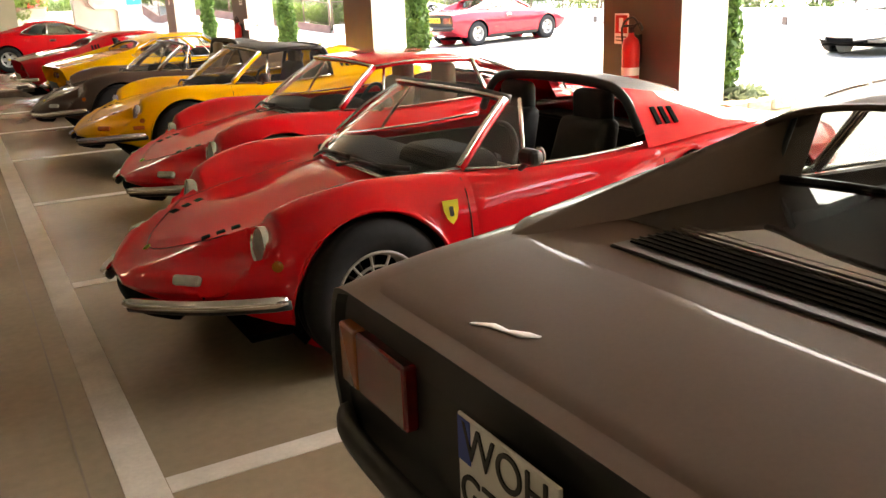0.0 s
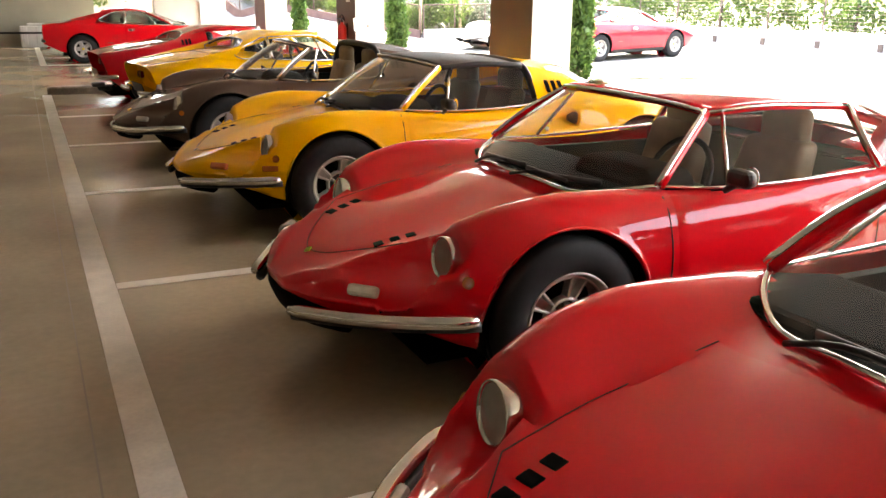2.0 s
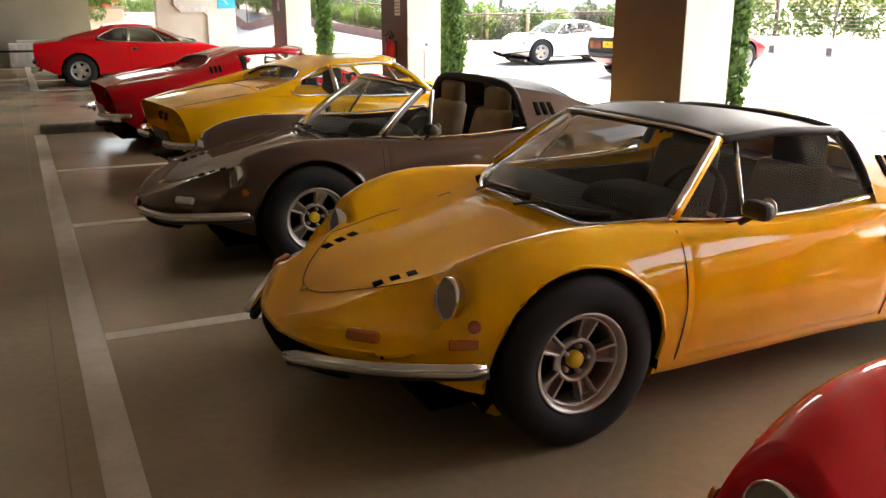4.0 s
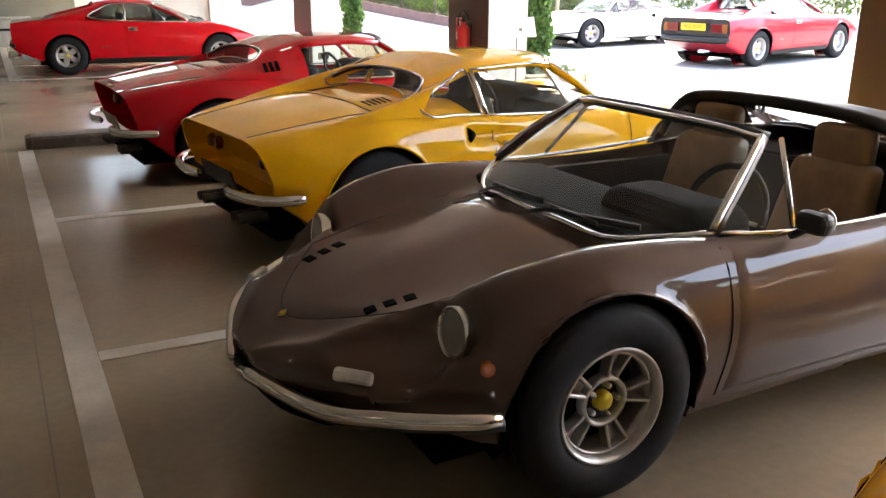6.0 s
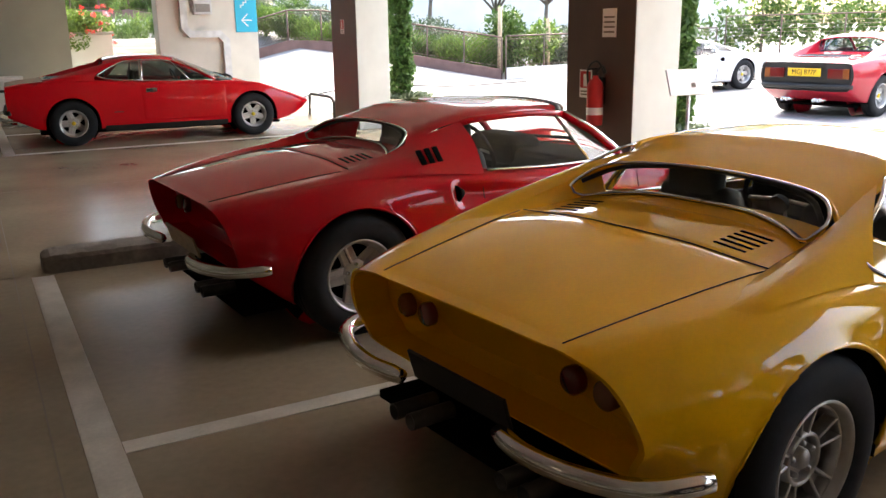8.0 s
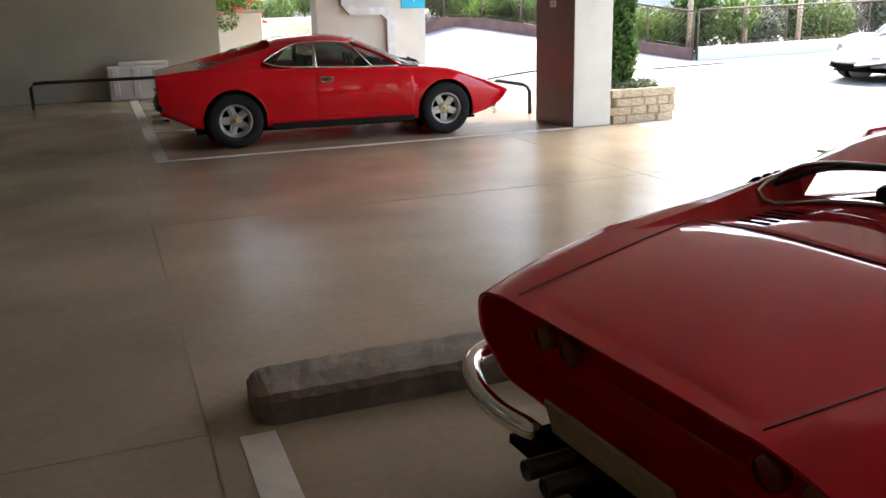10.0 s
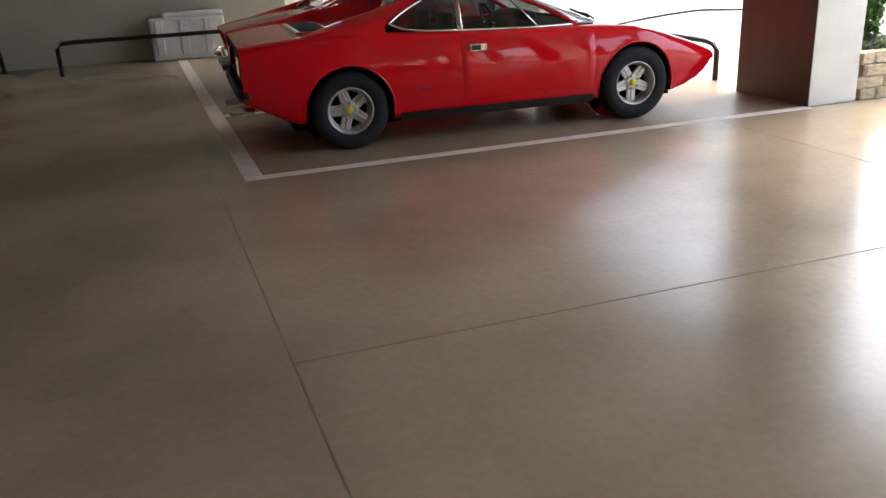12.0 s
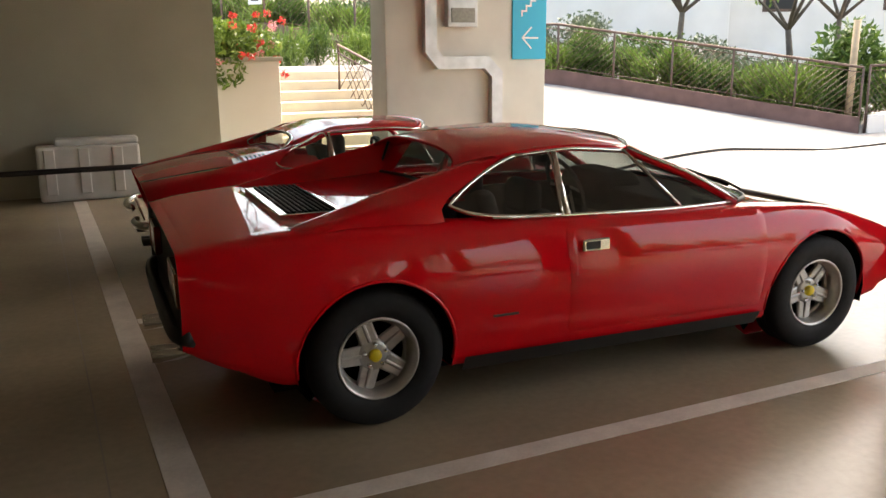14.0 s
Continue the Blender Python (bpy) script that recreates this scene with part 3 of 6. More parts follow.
def wheel_meshes(style):
    if style in _wheel_cache:
        return _wheel_cache[style]
    R = 0.315
    tyre = lathe("tyre", [(0.180, -0.08), (0.205, -0.098), (0.255, -0.104), (0.295, -0.09), (R, -0.062), (R, -0.03), (R - 0.006, -0.026), (R - 0.006, -0.02), (R, -0.016), (R, 0.016), (R - 0.006, 0.02), (R - 0.006, 0.026), (R, 0.03), (R, 0.062), (0.308, 0.078), (0.295, 0.09), (0.275, 0.099), (0.255, 0.104), (0.228, 0.104), (0.205, 0.098), (0.196, 0.092), (0.180, 0.08)], RUBBER, 48)
    # the outer face of the wheel looks along +y
    rim = lathe("rim", [(0.180, -0.085), (0.165, -0.075), (0.158, 0.0), (0.160, 0.04), (0.168, 0.07), (0.174, 0.082), (0.181, 0.092), (0.188, 0.092), (0.189, 0.084), (0.182, 0.07)], ALLOY, 48)
    # near-black back plate: the shade between the spokes as a colour
    back = lathe("back", [(0.165, -0.03), (0.001, -0.03)], CAVITY_SHADE, 24)
    parts = []
    if style == "wire":
        for k in range(12):
            a = 2 * math.pi * k / 12
            parts.append(moved(sweep("s", [(0.045, 0.052, 0), (0.10, 0.058, 0), (0.168, 0.062, 0)], [0.0075, 0.0055, 0.0065], ALLOY, 6), Matrix.Rotation(a, 4, "Y")))
            parts.append(moved(sweep("s", [(0.045, 0.01, 0), (0.162, -0.005, 0)], 0.006, PIPE, 5), Matrix.Rotation(a + 0.26, 4, "Y")))
        parts.append(lathe("ring", [(0.112, 0.048), (0.112, 0.062), (0.119, 0.062), (0.119, 0.048)], ALLOY, 36))
        parts.append(lathe("hub", [(0.055, -0.02), (0.055, 0.04), (0.046, 0.056), (0.03, 0.06), (0.0001, 0.06)], ALLOY, 24))
        cap = lathe("cap", [(0.026, 0.058), (0.024, 0.082), (0.014, 0.09), (0.0001, 0.092)], ALLOY, 20)
        nuts_r, nut_m = 0.04, PIPE
    elif style != "star":
        # five pairs of thin ribs with a sunk web inside each pair, open windows between the pairs
        for k in range(5):
            a = 2 * math.pi * k / 5
            for d in (-0.21, 0.21):
                s = box("s", (0.076, 0.008, -0.0055), (0.170, 0.052, 0.0055), ALLOY, 0.003, 1)
                for v in s.vertices:
                    if v.co.x > 0.12:
                        v.co.y += 0.014
                parts.append(moved(s, Matrix.Rotation(a + d, 4, "Y")))
            web = mesh_of("w", [(r * math.cos(b), y, r * math.sin(b)) for r, y in ((0.076, 0.026), (0.12, 0.012), (0.168, 0.03)) for b in (-0.2, -0.07, 0.07, 0.2)], [(4 * r + c, 4 * r + c + 1, 4 * r + c + 5, 4 * r + c + 4) for r in range(2) for c in range(3)], ALLOY, True)
            parts.append(moved(web, Matrix.Rotation(a, 4, "Y")))
        parts.append(lathe("ring", [(0.066, 0.018), (0.068, 0.05), (0.074, 0.055), (0.082, 0.05), (0.084, 0.02)], ALLOY, 36))
        parts.append(lathe("edge", [(0.158, 0.03), (0.158, 0.062), (0.163, 0.066), (0.168, 0.062)], ALLOY, 44))
        hub_m = DARK if style == "spoked_badge" else ALLOY
        parts.append(lathe("hub", [(0.068, 0.022), (0.05, 0.026), (0.0001, 0.026)], hub_m, 30))
        cap = lathe("cap", [(0.032, 0.026), (0.031, 0.048), (0.024, 0.056), (0.0001, 0.058)], BADGE_YELLOW if style == "spoked_badge" else ALLOY, 20)
        nuts_r, nut_m = 0.05, ALLOY
    else:
        for k in range(5):
            a = 2 * math.pi * k / 5 + 0.31
            s = box("s", (0.04, -0.005, -0.052), (0.163, 0.022, 0.052), ALLOY, 0.010, 2)
            for v in s.vertices:
                if v.co.x > 0.11:
                    v.co.z *= 0.80
                    v.co.y += 0.006
                else:
                    v.co.z *= 0.88
            parts.append(moved(s, Matrix.Rotation(a, 4, "Y")))
            r = box("r", (0.06, 0.018, -0.009), (0.158, 0.034, 0.009), ALLOY, 0.006, 2)
            parts.append(moved(r, Matrix.Rotation(a, 4, "Y")))
        parts.append(lathe("web", [(0.168, 0.012), (0.150, 0.006), (0.148, -0.015)], ALLOY, 40))
        parts.append(lathe("hub", [(0.078, -0.01), (0.074, 0.022), (0.06, 0.030), (0.045, 0.032), (0.0001, 0.032)], ALLOY, 30))
        cap = lathe("cap", [(0.029, 0.032), (0.028, 0.05), (0.018, 0.056), (0.0001, 0.057)], BADGE_YELLOW, 20)
        nuts_r, nut_m = 0.052, CHROME
    nut = lathe("wheel_nut", [(0.010, 0.024), (0.010, 0.046), (0.007, 0.052), (0.0001, 0.053)], nut_m, 8)
    spokes = join("spokes", *parts)
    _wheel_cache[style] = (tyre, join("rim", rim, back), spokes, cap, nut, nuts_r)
    return _wheel_cache[style]


def wheel(car, x, y, style, turn=0.0, spin=0.0):
    tyre, rim, spokes, cap, nut, nr = wheel_meshes(style)
    s = 1 if y > 0 else -1
    w = new("wheel")
    w.parent = car
    w.matrix_basis = pose(x, y, 0.315, 0, 0, turn + (0 if s > 0 else 180)) @ pose(0, 0, 0, 0, spin, 0)
    part("tyre", tyre, w, "black rubber tyre")
    part("rim", rim, w, "silver cast alloy rim")
    part("spokes", spokes, w)
    part("centre_cap", cap, w, "" if style in ("spoked", "wire") else "yellow centre cap")
    for k in range(5):
        a = 2 * math.pi * k / 5
        part("wheel_nut", nut, w, m=pose(nr * math.cos(a), 0, nr * math.sin(a)))
    return w


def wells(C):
    """The inner wheel housings and the underbody, their shade put into the colour."""
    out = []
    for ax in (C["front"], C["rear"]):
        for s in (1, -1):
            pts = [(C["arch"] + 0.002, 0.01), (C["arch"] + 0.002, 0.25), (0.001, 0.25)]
            me = lathe("well", pts, CAVITY_SHADE, 24)
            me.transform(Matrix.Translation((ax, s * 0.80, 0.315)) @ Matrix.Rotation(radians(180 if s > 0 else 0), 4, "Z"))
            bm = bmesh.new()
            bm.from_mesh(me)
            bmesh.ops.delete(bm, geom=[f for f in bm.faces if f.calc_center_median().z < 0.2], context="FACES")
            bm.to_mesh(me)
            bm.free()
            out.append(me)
    out.append(box("pan", (-1.7, -0.62, 0.16), (1.7, 0.62, 0.19), CAVITY_SHADE))
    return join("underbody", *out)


def arch_lip(C, ax, sign, mt):
    pts = []
    for k in range(25):
        a = radians(-8 + 196 * k / 24)
        x, z = ax + C["arch"] * math.cos(a), 0.315 + C["arch"] * math.sin(a)
        pts.append((x, sign * (side_y(C, x, max(z, C["zb"](x) + 0.05)) - 0.004), z))
    return sweep("arch_lip", pts, 0.009, mt, 6)


def seat(name, mt):
    """A low bucket seat with a curved cushion and a tall rounded back."""
    cush = box("c", (-0.24, -0.23, 0.0), (0.28, 0.23, 0.13), mt, 0.045, 3)
    back = box("b", (-0.07, -0.23, 0.0), (0.07, 0.23, 0.52), mt, 0.05, 3)
    for v in back.vertices:
        if v.co.z > 0.3:
            v.co.y *= 0.8
        v.co.x -= 0.25 * v.co.z
    head = box("h", (-0.06, -0.13, 0.50), (0.04, 0.13, 0.68), mt, 0.04, 3)
    moved(back, Matrix.Translation((-0.22, 0, 0.08)))
    moved(head, Matrix.Translation((-0.36, 0, 0.06)))
    me = join(name, cush, back, head)
    me.polygons.foreach_set("use_smooth", [True] * len(me.polygons))
    return me


def steering_wheel():
    ring = [(0.0, 0.19 * math.cos(2 * math.pi * k / 28), 0.19 * math.sin(2 * math.pi * k / 28)) for k in range(29)]
    parts = [sweep("r", ring, 0.014, LEATHER_BLACK, 8, caps=False)]
    for a in (0, 180, 270):
        parts.append(sweep("s", [(0.0, 0.19 * math.cos(radians(a)), 0.19 * math.sin(radians(a))), (0.02, 0.03 * math.cos(radians(a)), 0.03 * math.sin(radians(a)))], 0.009, ALLOY, 6))
    parts.append(moved(disc("h", 0.045, LEATHER_BLACK, "x", 0.03), Matrix.Rotation(radians(180), 4, "Z")))
    return join("steering_wheel", *parts)


def half_mirror(pts):
    """A full line from the left half, given from the middle out."""
    return [(x, -y, z) for x, y, z in pts[::-1]] + [tuple(p) for p in pts[1:]]


def sym(car, name, me, label=""):
    """A part on the left side and its mirror image on the right."""
    b = mirror_y(me)
    part(name, me, car, label)
    part(name, b, car, label)


def cabin(car, C, floor_x, leather, dash_x, belt_z, seats_x, wheel_side=1):
    tub = box("t", (floor_x[0], -0.66, 0.2), (floor_x[1], 0.66, 0.24), LEATHER_BLACK)
    walls = [box("w", (floor_x[0], s * 0.66 - 0.02, 0.2), (floor_x[1], s * 0.66 + 0.02, belt_z - 0.06), LEATHER_BLACK) for s in (1, -1)]
    bulk = box("b", (floor_x[0] - 0.03, -0.66, 0.2), (floor_x[0], 0.66, belt_z), LEATHER_BLACK)
    front = box("f", (floor_x[1], -0.66, 0.2), (floor_x[1] + 0.03, 0.66, belt_z - 0.08), CAVITY_SHADE)
    tunnel = box("n", (floor_x[0], -0.12, 0.2), (dash_x, 0.12, 0.42), LEATHER_BLACK, 0.04)
    part("cabin_tub", join("cabin_tub", tub, *walls, bulk, front, tunnel), car, "dark trimmed cabin")
    d = box("d", (dash_x - 0.08, -0.62, belt_z - 0.2), (dash_x + 0.34, 0.62, belt_z - 0.03), DASH, 0.04, 3)
    pod = box("p", (dash_x - 0.13, wheel_side * 0.34 - 0.27, belt_z - 0.16), (dash_x + 0.18, wheel_side * 0.34 + 0.27, belt_z + 0.05), DASH, 0.09, 5)
    part("dashboard", join("dashboard", d, pod), car, "black dashboard with a domed hood")
    part("steering_wheel", steering_wheel(), car, "", pose(dash_x - 0.22, wheel_side * 0.34, belt_z - 0.06, 0, -22, 0))
    me = seat("seat", leather)
    for s in (1, -1):
        part("seat", me, car, "", pose(seats_x, s * 0.34, 0.25))
    return me


def wiper(p, q, side=1):
    p, q = Vector(p), Vector(q)
    p, q = p + Vector((0.0, 0, 0.012)), q + Vector((0.02, 0, 0.022))
    arm = sweep("a", [p, p.lerp(q, 0.5) + Vector((0.01, 0, 0.012)), q], 0.008, DARK, 6, n=6)
    d = (q - p).normalized()
    blade = sweep("b", [q - d * 0.24, q + d * 0.14], 0.008, DARK, 6, 1.6)
    return join("wiper", arm, blade)


def round_lamp(name, p, r, tilt, toe=0.0):
    """A round headlamp: bright rim, reflector bowl, glass."""
    ring = lathe("r", [(r * 0.92, 0.0), (r * 0.95, 0.012), (r, 0.010), (r * 1.01, 0.0), (r, -0.03)], CHROME, 28)
    bowl = lathe("b", [(r * 0.90, 0.003), (r * 0.6, -0.006), (r * 0.2, -0.012), (0.001, -0.012)], ALLOY, 28)
    glass = lathe("g", [(r * 0.93, 0.004), (r * 0.6, 0.014), (r * 0.3, 0.02), (0.001, 0.022)], LAMP_GLASS, 28)
    m = Matrix.Translation(p) @ Matrix.Rotation(radians(-90 + toe), 4, "Z") @ Matrix.Rotation(radians(tilt), 4, "X")
    return moved(join(name, ring, bowl, glass), m)


def berlinetta(label, coat, m, top="closed", leather=LEATHER_BLACK, style="spoked", turn=0.0, bumper=0.27, shift=0.0, group="parked sports cars"):
    """A small mid-engined coupe of the early seventies; top: closed, open (targa panel off) or black."""
    C = BERLINETTA
    car = thing("sports_car", label, "car", m, group)
    wx = ease([(y, x + shift) for y, x in ((0.0, 1.02), (0.35, 0.97), (0.55, 0.86), (0.67, 0.72), (0.8, 0.5))])
    rx = -0.62

    def opening(x, y):
        return rx < x < wx(y) - 0.015 and y < (0.69 + 0.02 * (x < 0.5) if x > -0.48 else 0.47)

    part("body", shell(C, coat, opening), car)
    part("underbody", wells(C), car, "wheel housings and underbody, coloured near-black for their shade")
    part("tail_panel", tail_cap(C, coat), car)
    for ax in (C["front"], C["rear"]):
        sym(car, "arch_lip", arch_lip(C, ax, 1, coat))
    spin = 7.0
    for ax, tr in ((C["front"], turn), (C["rear"], 0)):
        for s in (1, -1):
            spin += 31
            wheel(car, ax, s * 0.715, style, tr, spin)
    # doors and lids
    zlo = lambda x: C["zb"](x) + 0.065
    zhi = lambda x: C["zf"](x) - 0.012
    sym(car, "door", side_panel(C, "door", -0.36, 0.74, zlo, zhi, coat, slant=0.03))
    hb = ease([(1.0, 0.47), (1.4, 0.44), (1.65, 0.405), (1.94, 0.33)])
    part("bonnet", top_panel(C, "bonnet", 1.08, 1.94, hb, coat, round_front=0.24, lift=0.004), car)
    rim = []
    for v in np.linspace(-1, 1, 25):
        x = 1.94 - 0.24 * v * v
        rim.append((x + 0.003, hb(x) * v, top_z(C, x, hb(x) * v) + 0.0015))
    for s in (1, -1):
        run = [(x, s * (hb(x) + 0.003), top_z(C, x, hb(x)) + 0.0015) for x in np.linspace(1.70, 1.08, 12)]
        rim = (rim + run) if s > 0 else (run[::-1] + rim)
    part("bonnet_gap", sweep("bonnet_gap", rim, 0.0015, SEAM, 5), car, "dark gap round the bonnet")
    for x in (-0.365, 0.765):
        zs = np.linspace(zlo(x), zhi(x) - 0.005, 10)
        sym(car, "door_gap", sweep("door_gap", [(x, side_y(C, x, z) + 0.001, z) for z in zs], 0.0032, SEAM, 5))
    for s in (1, -1):
        for k in range(5):
            x = -0.86 - 0.034 * k
            part("deck_slot", box("deck_slot", (-0.008, -0.06, -0.002), (0.008, 0.06, 0.004), CAVITY_SHADE, 0.002, 1), car, "", pose(x, s * 0.37, top_z(C, x, 0.37) + 0.001, -s * 6, 4, 0))
    part("engine_lid", top_panel(C, "engine_lid", -1.05, -0.78, lambda x: 0.50, coat, lift=0.003), car)
    part("boot_lid", top_panel(C, "boot_lid", -1.76, -1.06, lambda x: 0.55 + 0.16 * (x + 1.06), coat, lift=0.003), car)
    part("engine_lid_gap", sweep("engine_lid_gap", [(-1.055, y, top_z(C, -1.055, y) + 0.002) for y in np.linspace(-0.56, 0.56, 17)], 0.0022, SEAM, 5), car, "dark gap between the rear lids")
    sym(car, "boot_lid_gap", sweep("boot_lid_gap", [(x, 0.555 + 0.16 * (x + 1.06), top_z(C, x, 0.555 + 0.16 * (x + 1.06)) + 0.0015) for x in np.linspace(-1.055, -1.77, 14)], 0.002, SEAM, 5))
    # glass house
    WB = [(wx(y), y, top_z(C, wx(y), y) + 0.012) for y in (0.0, 0.2, 0.4, 0.55, 0.665)]
    corner = WB[-1]
    WT = [(x + shift, y, z) for x, y, z in ((0.53, 0, 1.052), (0.51, 0.25, 1.047), (0.46, 0.42, 1.033), (0.39, 0.515, 1.007))]
    part("windscreen", coons("windscreen", half_mirror(WB), half_mirror(WT), GLASS, 24, 8, bulge=0.02), car)
    AP = [corner, tuple((np.array(corner) + np.array(WT[-1])) / 2 + np.array((0.005, 0.012, 0.012))), WT[-1]]
    sym(car, "windscreen_pillar", join("windscreen_pillar", sweep("p", AP, 0.022, coat, 8, n=8), sweep("c", [(p[0] + 0.012, p[1] + 0.006, p[2] + 0.012) for p in AP], 0.013, CHROME, 6, n=8)))
    part("windscreen_trim", join("windscreen_trim", sweep("a", half_mirror(WB), 0.011, CHROME, 6, n=30), sweep("b", half_mirror([(x + 0.01, y, z + 0.006) for x, y, z in WT]), 0.011, CHROME, 6, n=24)), car, "chrome windscreen surround")
    part("header_rail", sweep("header_rail", half_mirror([(x - 0.03, y, z) for x, y, z in WT]), 0.022, coat if top == "closed" else BLACK_TOP, 8, n=24), car)
    if top == "closed":
        bx = -0.38
        BP = (bx, 0.552, 1.012)
    else:
        bx = -0.33 if top == "painted" else -0.23
        BP = (bx, 0.552, 1.015)
    rail = [WT[-1], (0.1, 0.55, 1.03), BP]
    belt = [corner, (0.5, 0.715, 0.742), (0.1, 0.742, 0.745), (bx, 0.75, 0.765)]
    sym(car, "belt_trim", sweep("belt_trim", belt, 0.008, CHROME, 6, n=14))
    # quarter light and side glass
    vb, vt = (0.43 + shift, 0.722, 0.752), (0.32 + shift, 0.535, 1.008)
    sym(car, "quarter_light", coons("quarter_light", [corner, vb], [WT[-1], vt], GLASS, 4, 5))
    sym(car, "quarter_light_bar", sweep("quarter_light_bar", [vb, vt], 0.010, CHROME, 6))
    if top != "open":
        sym(car, "side_window", coons("side_window", [vb, (0.1, 0.742, 0.752), (bx, 0.75, 0.77)], [vt, (0.0, 0.552, 1.025), BP], GLASS, 8, 6, bulge=-0.015))
    # roof
    crest = [(-0.46, 0.53, 0.992), (-0.64, 0.55, 0.943), (-0.84, 0.575, 0.882), (-1.05, 0.595, 0.832), (-1.25, 0.61, 0.795), (-1.44, 0.625, C["zf"](-1.44) - 0.002)]
    if top != "closed":
        crest = [(bx - 0.03, 0.535, 1.012)] + crest[1:]
    lip = (-0.74, 0.5625, 0.9125)
    low_by = 0.02 if top in ("closed", "painted") else 0.0
    RR = [(-0.60, 0, 1.014 - low_by), (-0.605, 0.25, 1.006 - low_by), (-0.635, 0.42, 0.985 - 0.6 * low_by), (-0.68, 0.505, 0.952), lip]
    if top != "open":
        rm = BLACK_TOP if top == "black" else coat
        RF = RR if top != "black" else [(bx - 0.03, 0, 1.04), (bx - 0.03, 0.3, 1.033), (bx - 0.03, 0.46, 1.02), (bx - 0.03, 0.535, 1.012)]
        edge = ([WT[-1], (0.1, 0.545, 1.032), BP, crest[0], crest[1], lip] if top == "closed" else [WT[-1], (0.1, 0.545, 1.032), crest[0]] + ([crest[1], lip] if top == "painted" else []))
        edge[0] = (WT[-1][0] - 0.02, WT[-1][1], WT[-1][2] + 0.01)
        part("roof", coons("roof", half_mirror([(x - 0.02, y, z + 0.01) for x, y, z in WT]), half_mirror(RF), rm, 26, 18, left=[(x, -y, z) for x, y, z in edge], right=edge, bulge=0.003 if top != "black" else 0.014), car, "black removable roof panel" if top == "black" else "")
        sym(car, "roof_rail", sweep("roof_rail", rail if top == "black" else rail + [(x, y - 0.012, z - 0.02) for x, y, z in crest[:2]], 0.02, rm, 8, n=14))
        if top == "closed":
            sym(car, "drip_trim", sweep("drip_trim", [(x, y + 0.017, z + 0.006) for x, y, z in rail], 0.008, CHROME, 6, n=10))
    if top in ("open", "black"):
        hoop = [(bx - 0.03, 0, 1.034), (bx - 0.03, 0.3, 1.027), (bx - 0.03, 0.46, 1.012), (bx - 0.03, 0.535, 0.995), (bx - 0.03, 0.62, 0.93), (bx - 0.03, 0.71, 0.80)]
        part("roll_hoop", sweep("roll_hoop", half_mirror(hoop), 0.021, BLACK_TOP, 8, 1.3, n=26), car, "black targa hoop")
        rh = half_mirror([(bx - 0.03, 0, 1.046), (bx - 0.03, 0.3, 1.038), (bx - 0.03, 0.46, 1.023), crest[0]])
        back = [crest[0], crest[1], lip]
        part("rear_roof", coons("rear_roof", rh, half_mirror(RR), BLACK_TOP if top == "open" else coat, 24, 8, left=[(x, -y, z) for x, y, z in back], right=back), car)
    # sails: outer skin, crest, inner skin
    sx = -0.86 if top == "closed" else bx - 0.03
    fb = (sx, C["yf"](sx) + 0.03, C["zf"](sx) - 0.006)
    end = (-1.44, 0.625, C["zf"](-1.44) - 0.002)
    low = [fb] + [(x, C["yf"](x) + 0.03, C["zf"](x) - 0.006) for x in np.linspace(sx - 0.12, -1.32, 5)] + [end]
    front = [fb, tuple((np.array(fb) + np.array(crest[0])) / 2 + np.array((-0.06 if top == "closed" else 0.0, 0.02, 0.03))), crest[0]]
    inner = [(x, y, top_z(C, x, y) - 0.004) for x, y in ((-0.66, 0.49), (-0.78, 0.50), (-0.92, 0.515), (-1.08, 0.54), (-1.26, 0.575), (end[0], 0.60))]

    sym(car, "sail_panel", clean(join("sail_panel", coons("o", low, crest, coat, 22, 9, left=front), coons("i", [crest[1]] + crest[2:], inner, coat, 22, 6))))
    if top == "closed":
        qb = [(bx - 0.05, 0.752, 0.772), (-0.62, 0.748, 0.782), (-0.80, fb[1] + 0.01, 0.79)]
        qt = [(bx - 0.035, 0.556, 1.005), (-0.58, 0.61, 0.965), (-0.835, 0.695, 0.855)]
        sym(car, "quarter_window", coons("quarter_window", qb, qt, GLASS, 8, 5))
        sym(car, "quarter_trim", sweep("quarter_trim", qb + qt[::-1] + [qb[0]], 0.008, CHROME, 6, n=36))
        sym(car, "door_pillar", sweep("door_pillar", [(bx - 0.02, 0.755, 0.765), (bx - 0.01, 0.558, 1.012)], 0.016, CHROME, 6, 1.3))
    else:
        for k in range(3):
            S = patch(low, crest, 44, 9, left=front)
            i = int(np.argmin(abs(S[:, 4, 0] - bx + (0.27 if top == "painted" else 0.15) + 0.055 * k)))
            a, b, c = Vector(S[i, 3]), Vector(S[i, 5]), Vector(S[i + 1, 4])
            nrm = (c - Vector(S[i - 1, 4])).cross(b - a).normalized()
            nrm = nrm if nrm.y > 0 else -nrm
            up = (b - a).normalized()
            fw = up.cross(nrm)
            slot = box("s", (-0.016, -0.004, -0.05), (0.016, 0.006, 0.05), CAVITY_SHADE, 0.003, 1)
            sym(car, "sail_slot", moved(slot, Matrix.Translation(Vector(S[i, 4])) @ Matrix((fw, nrm, up)).transposed().to_4x4()))
    # rear window between the sails
    rb = [(x, y, top_z(C, x, y) + 0.004) for x, y in ((-0.66, 0), (-0.68, 0.2), (-0.73, 0.37), (-0.79, 0.49))]
    rt = [(-0.60, 0, 1.006 - low_by), (-0.61, 0.2, 1.0 - low_by), (-0.655, 0.42, 0.965 - 0.6 * low_by), (-0.755, 0.53, 0.895)]
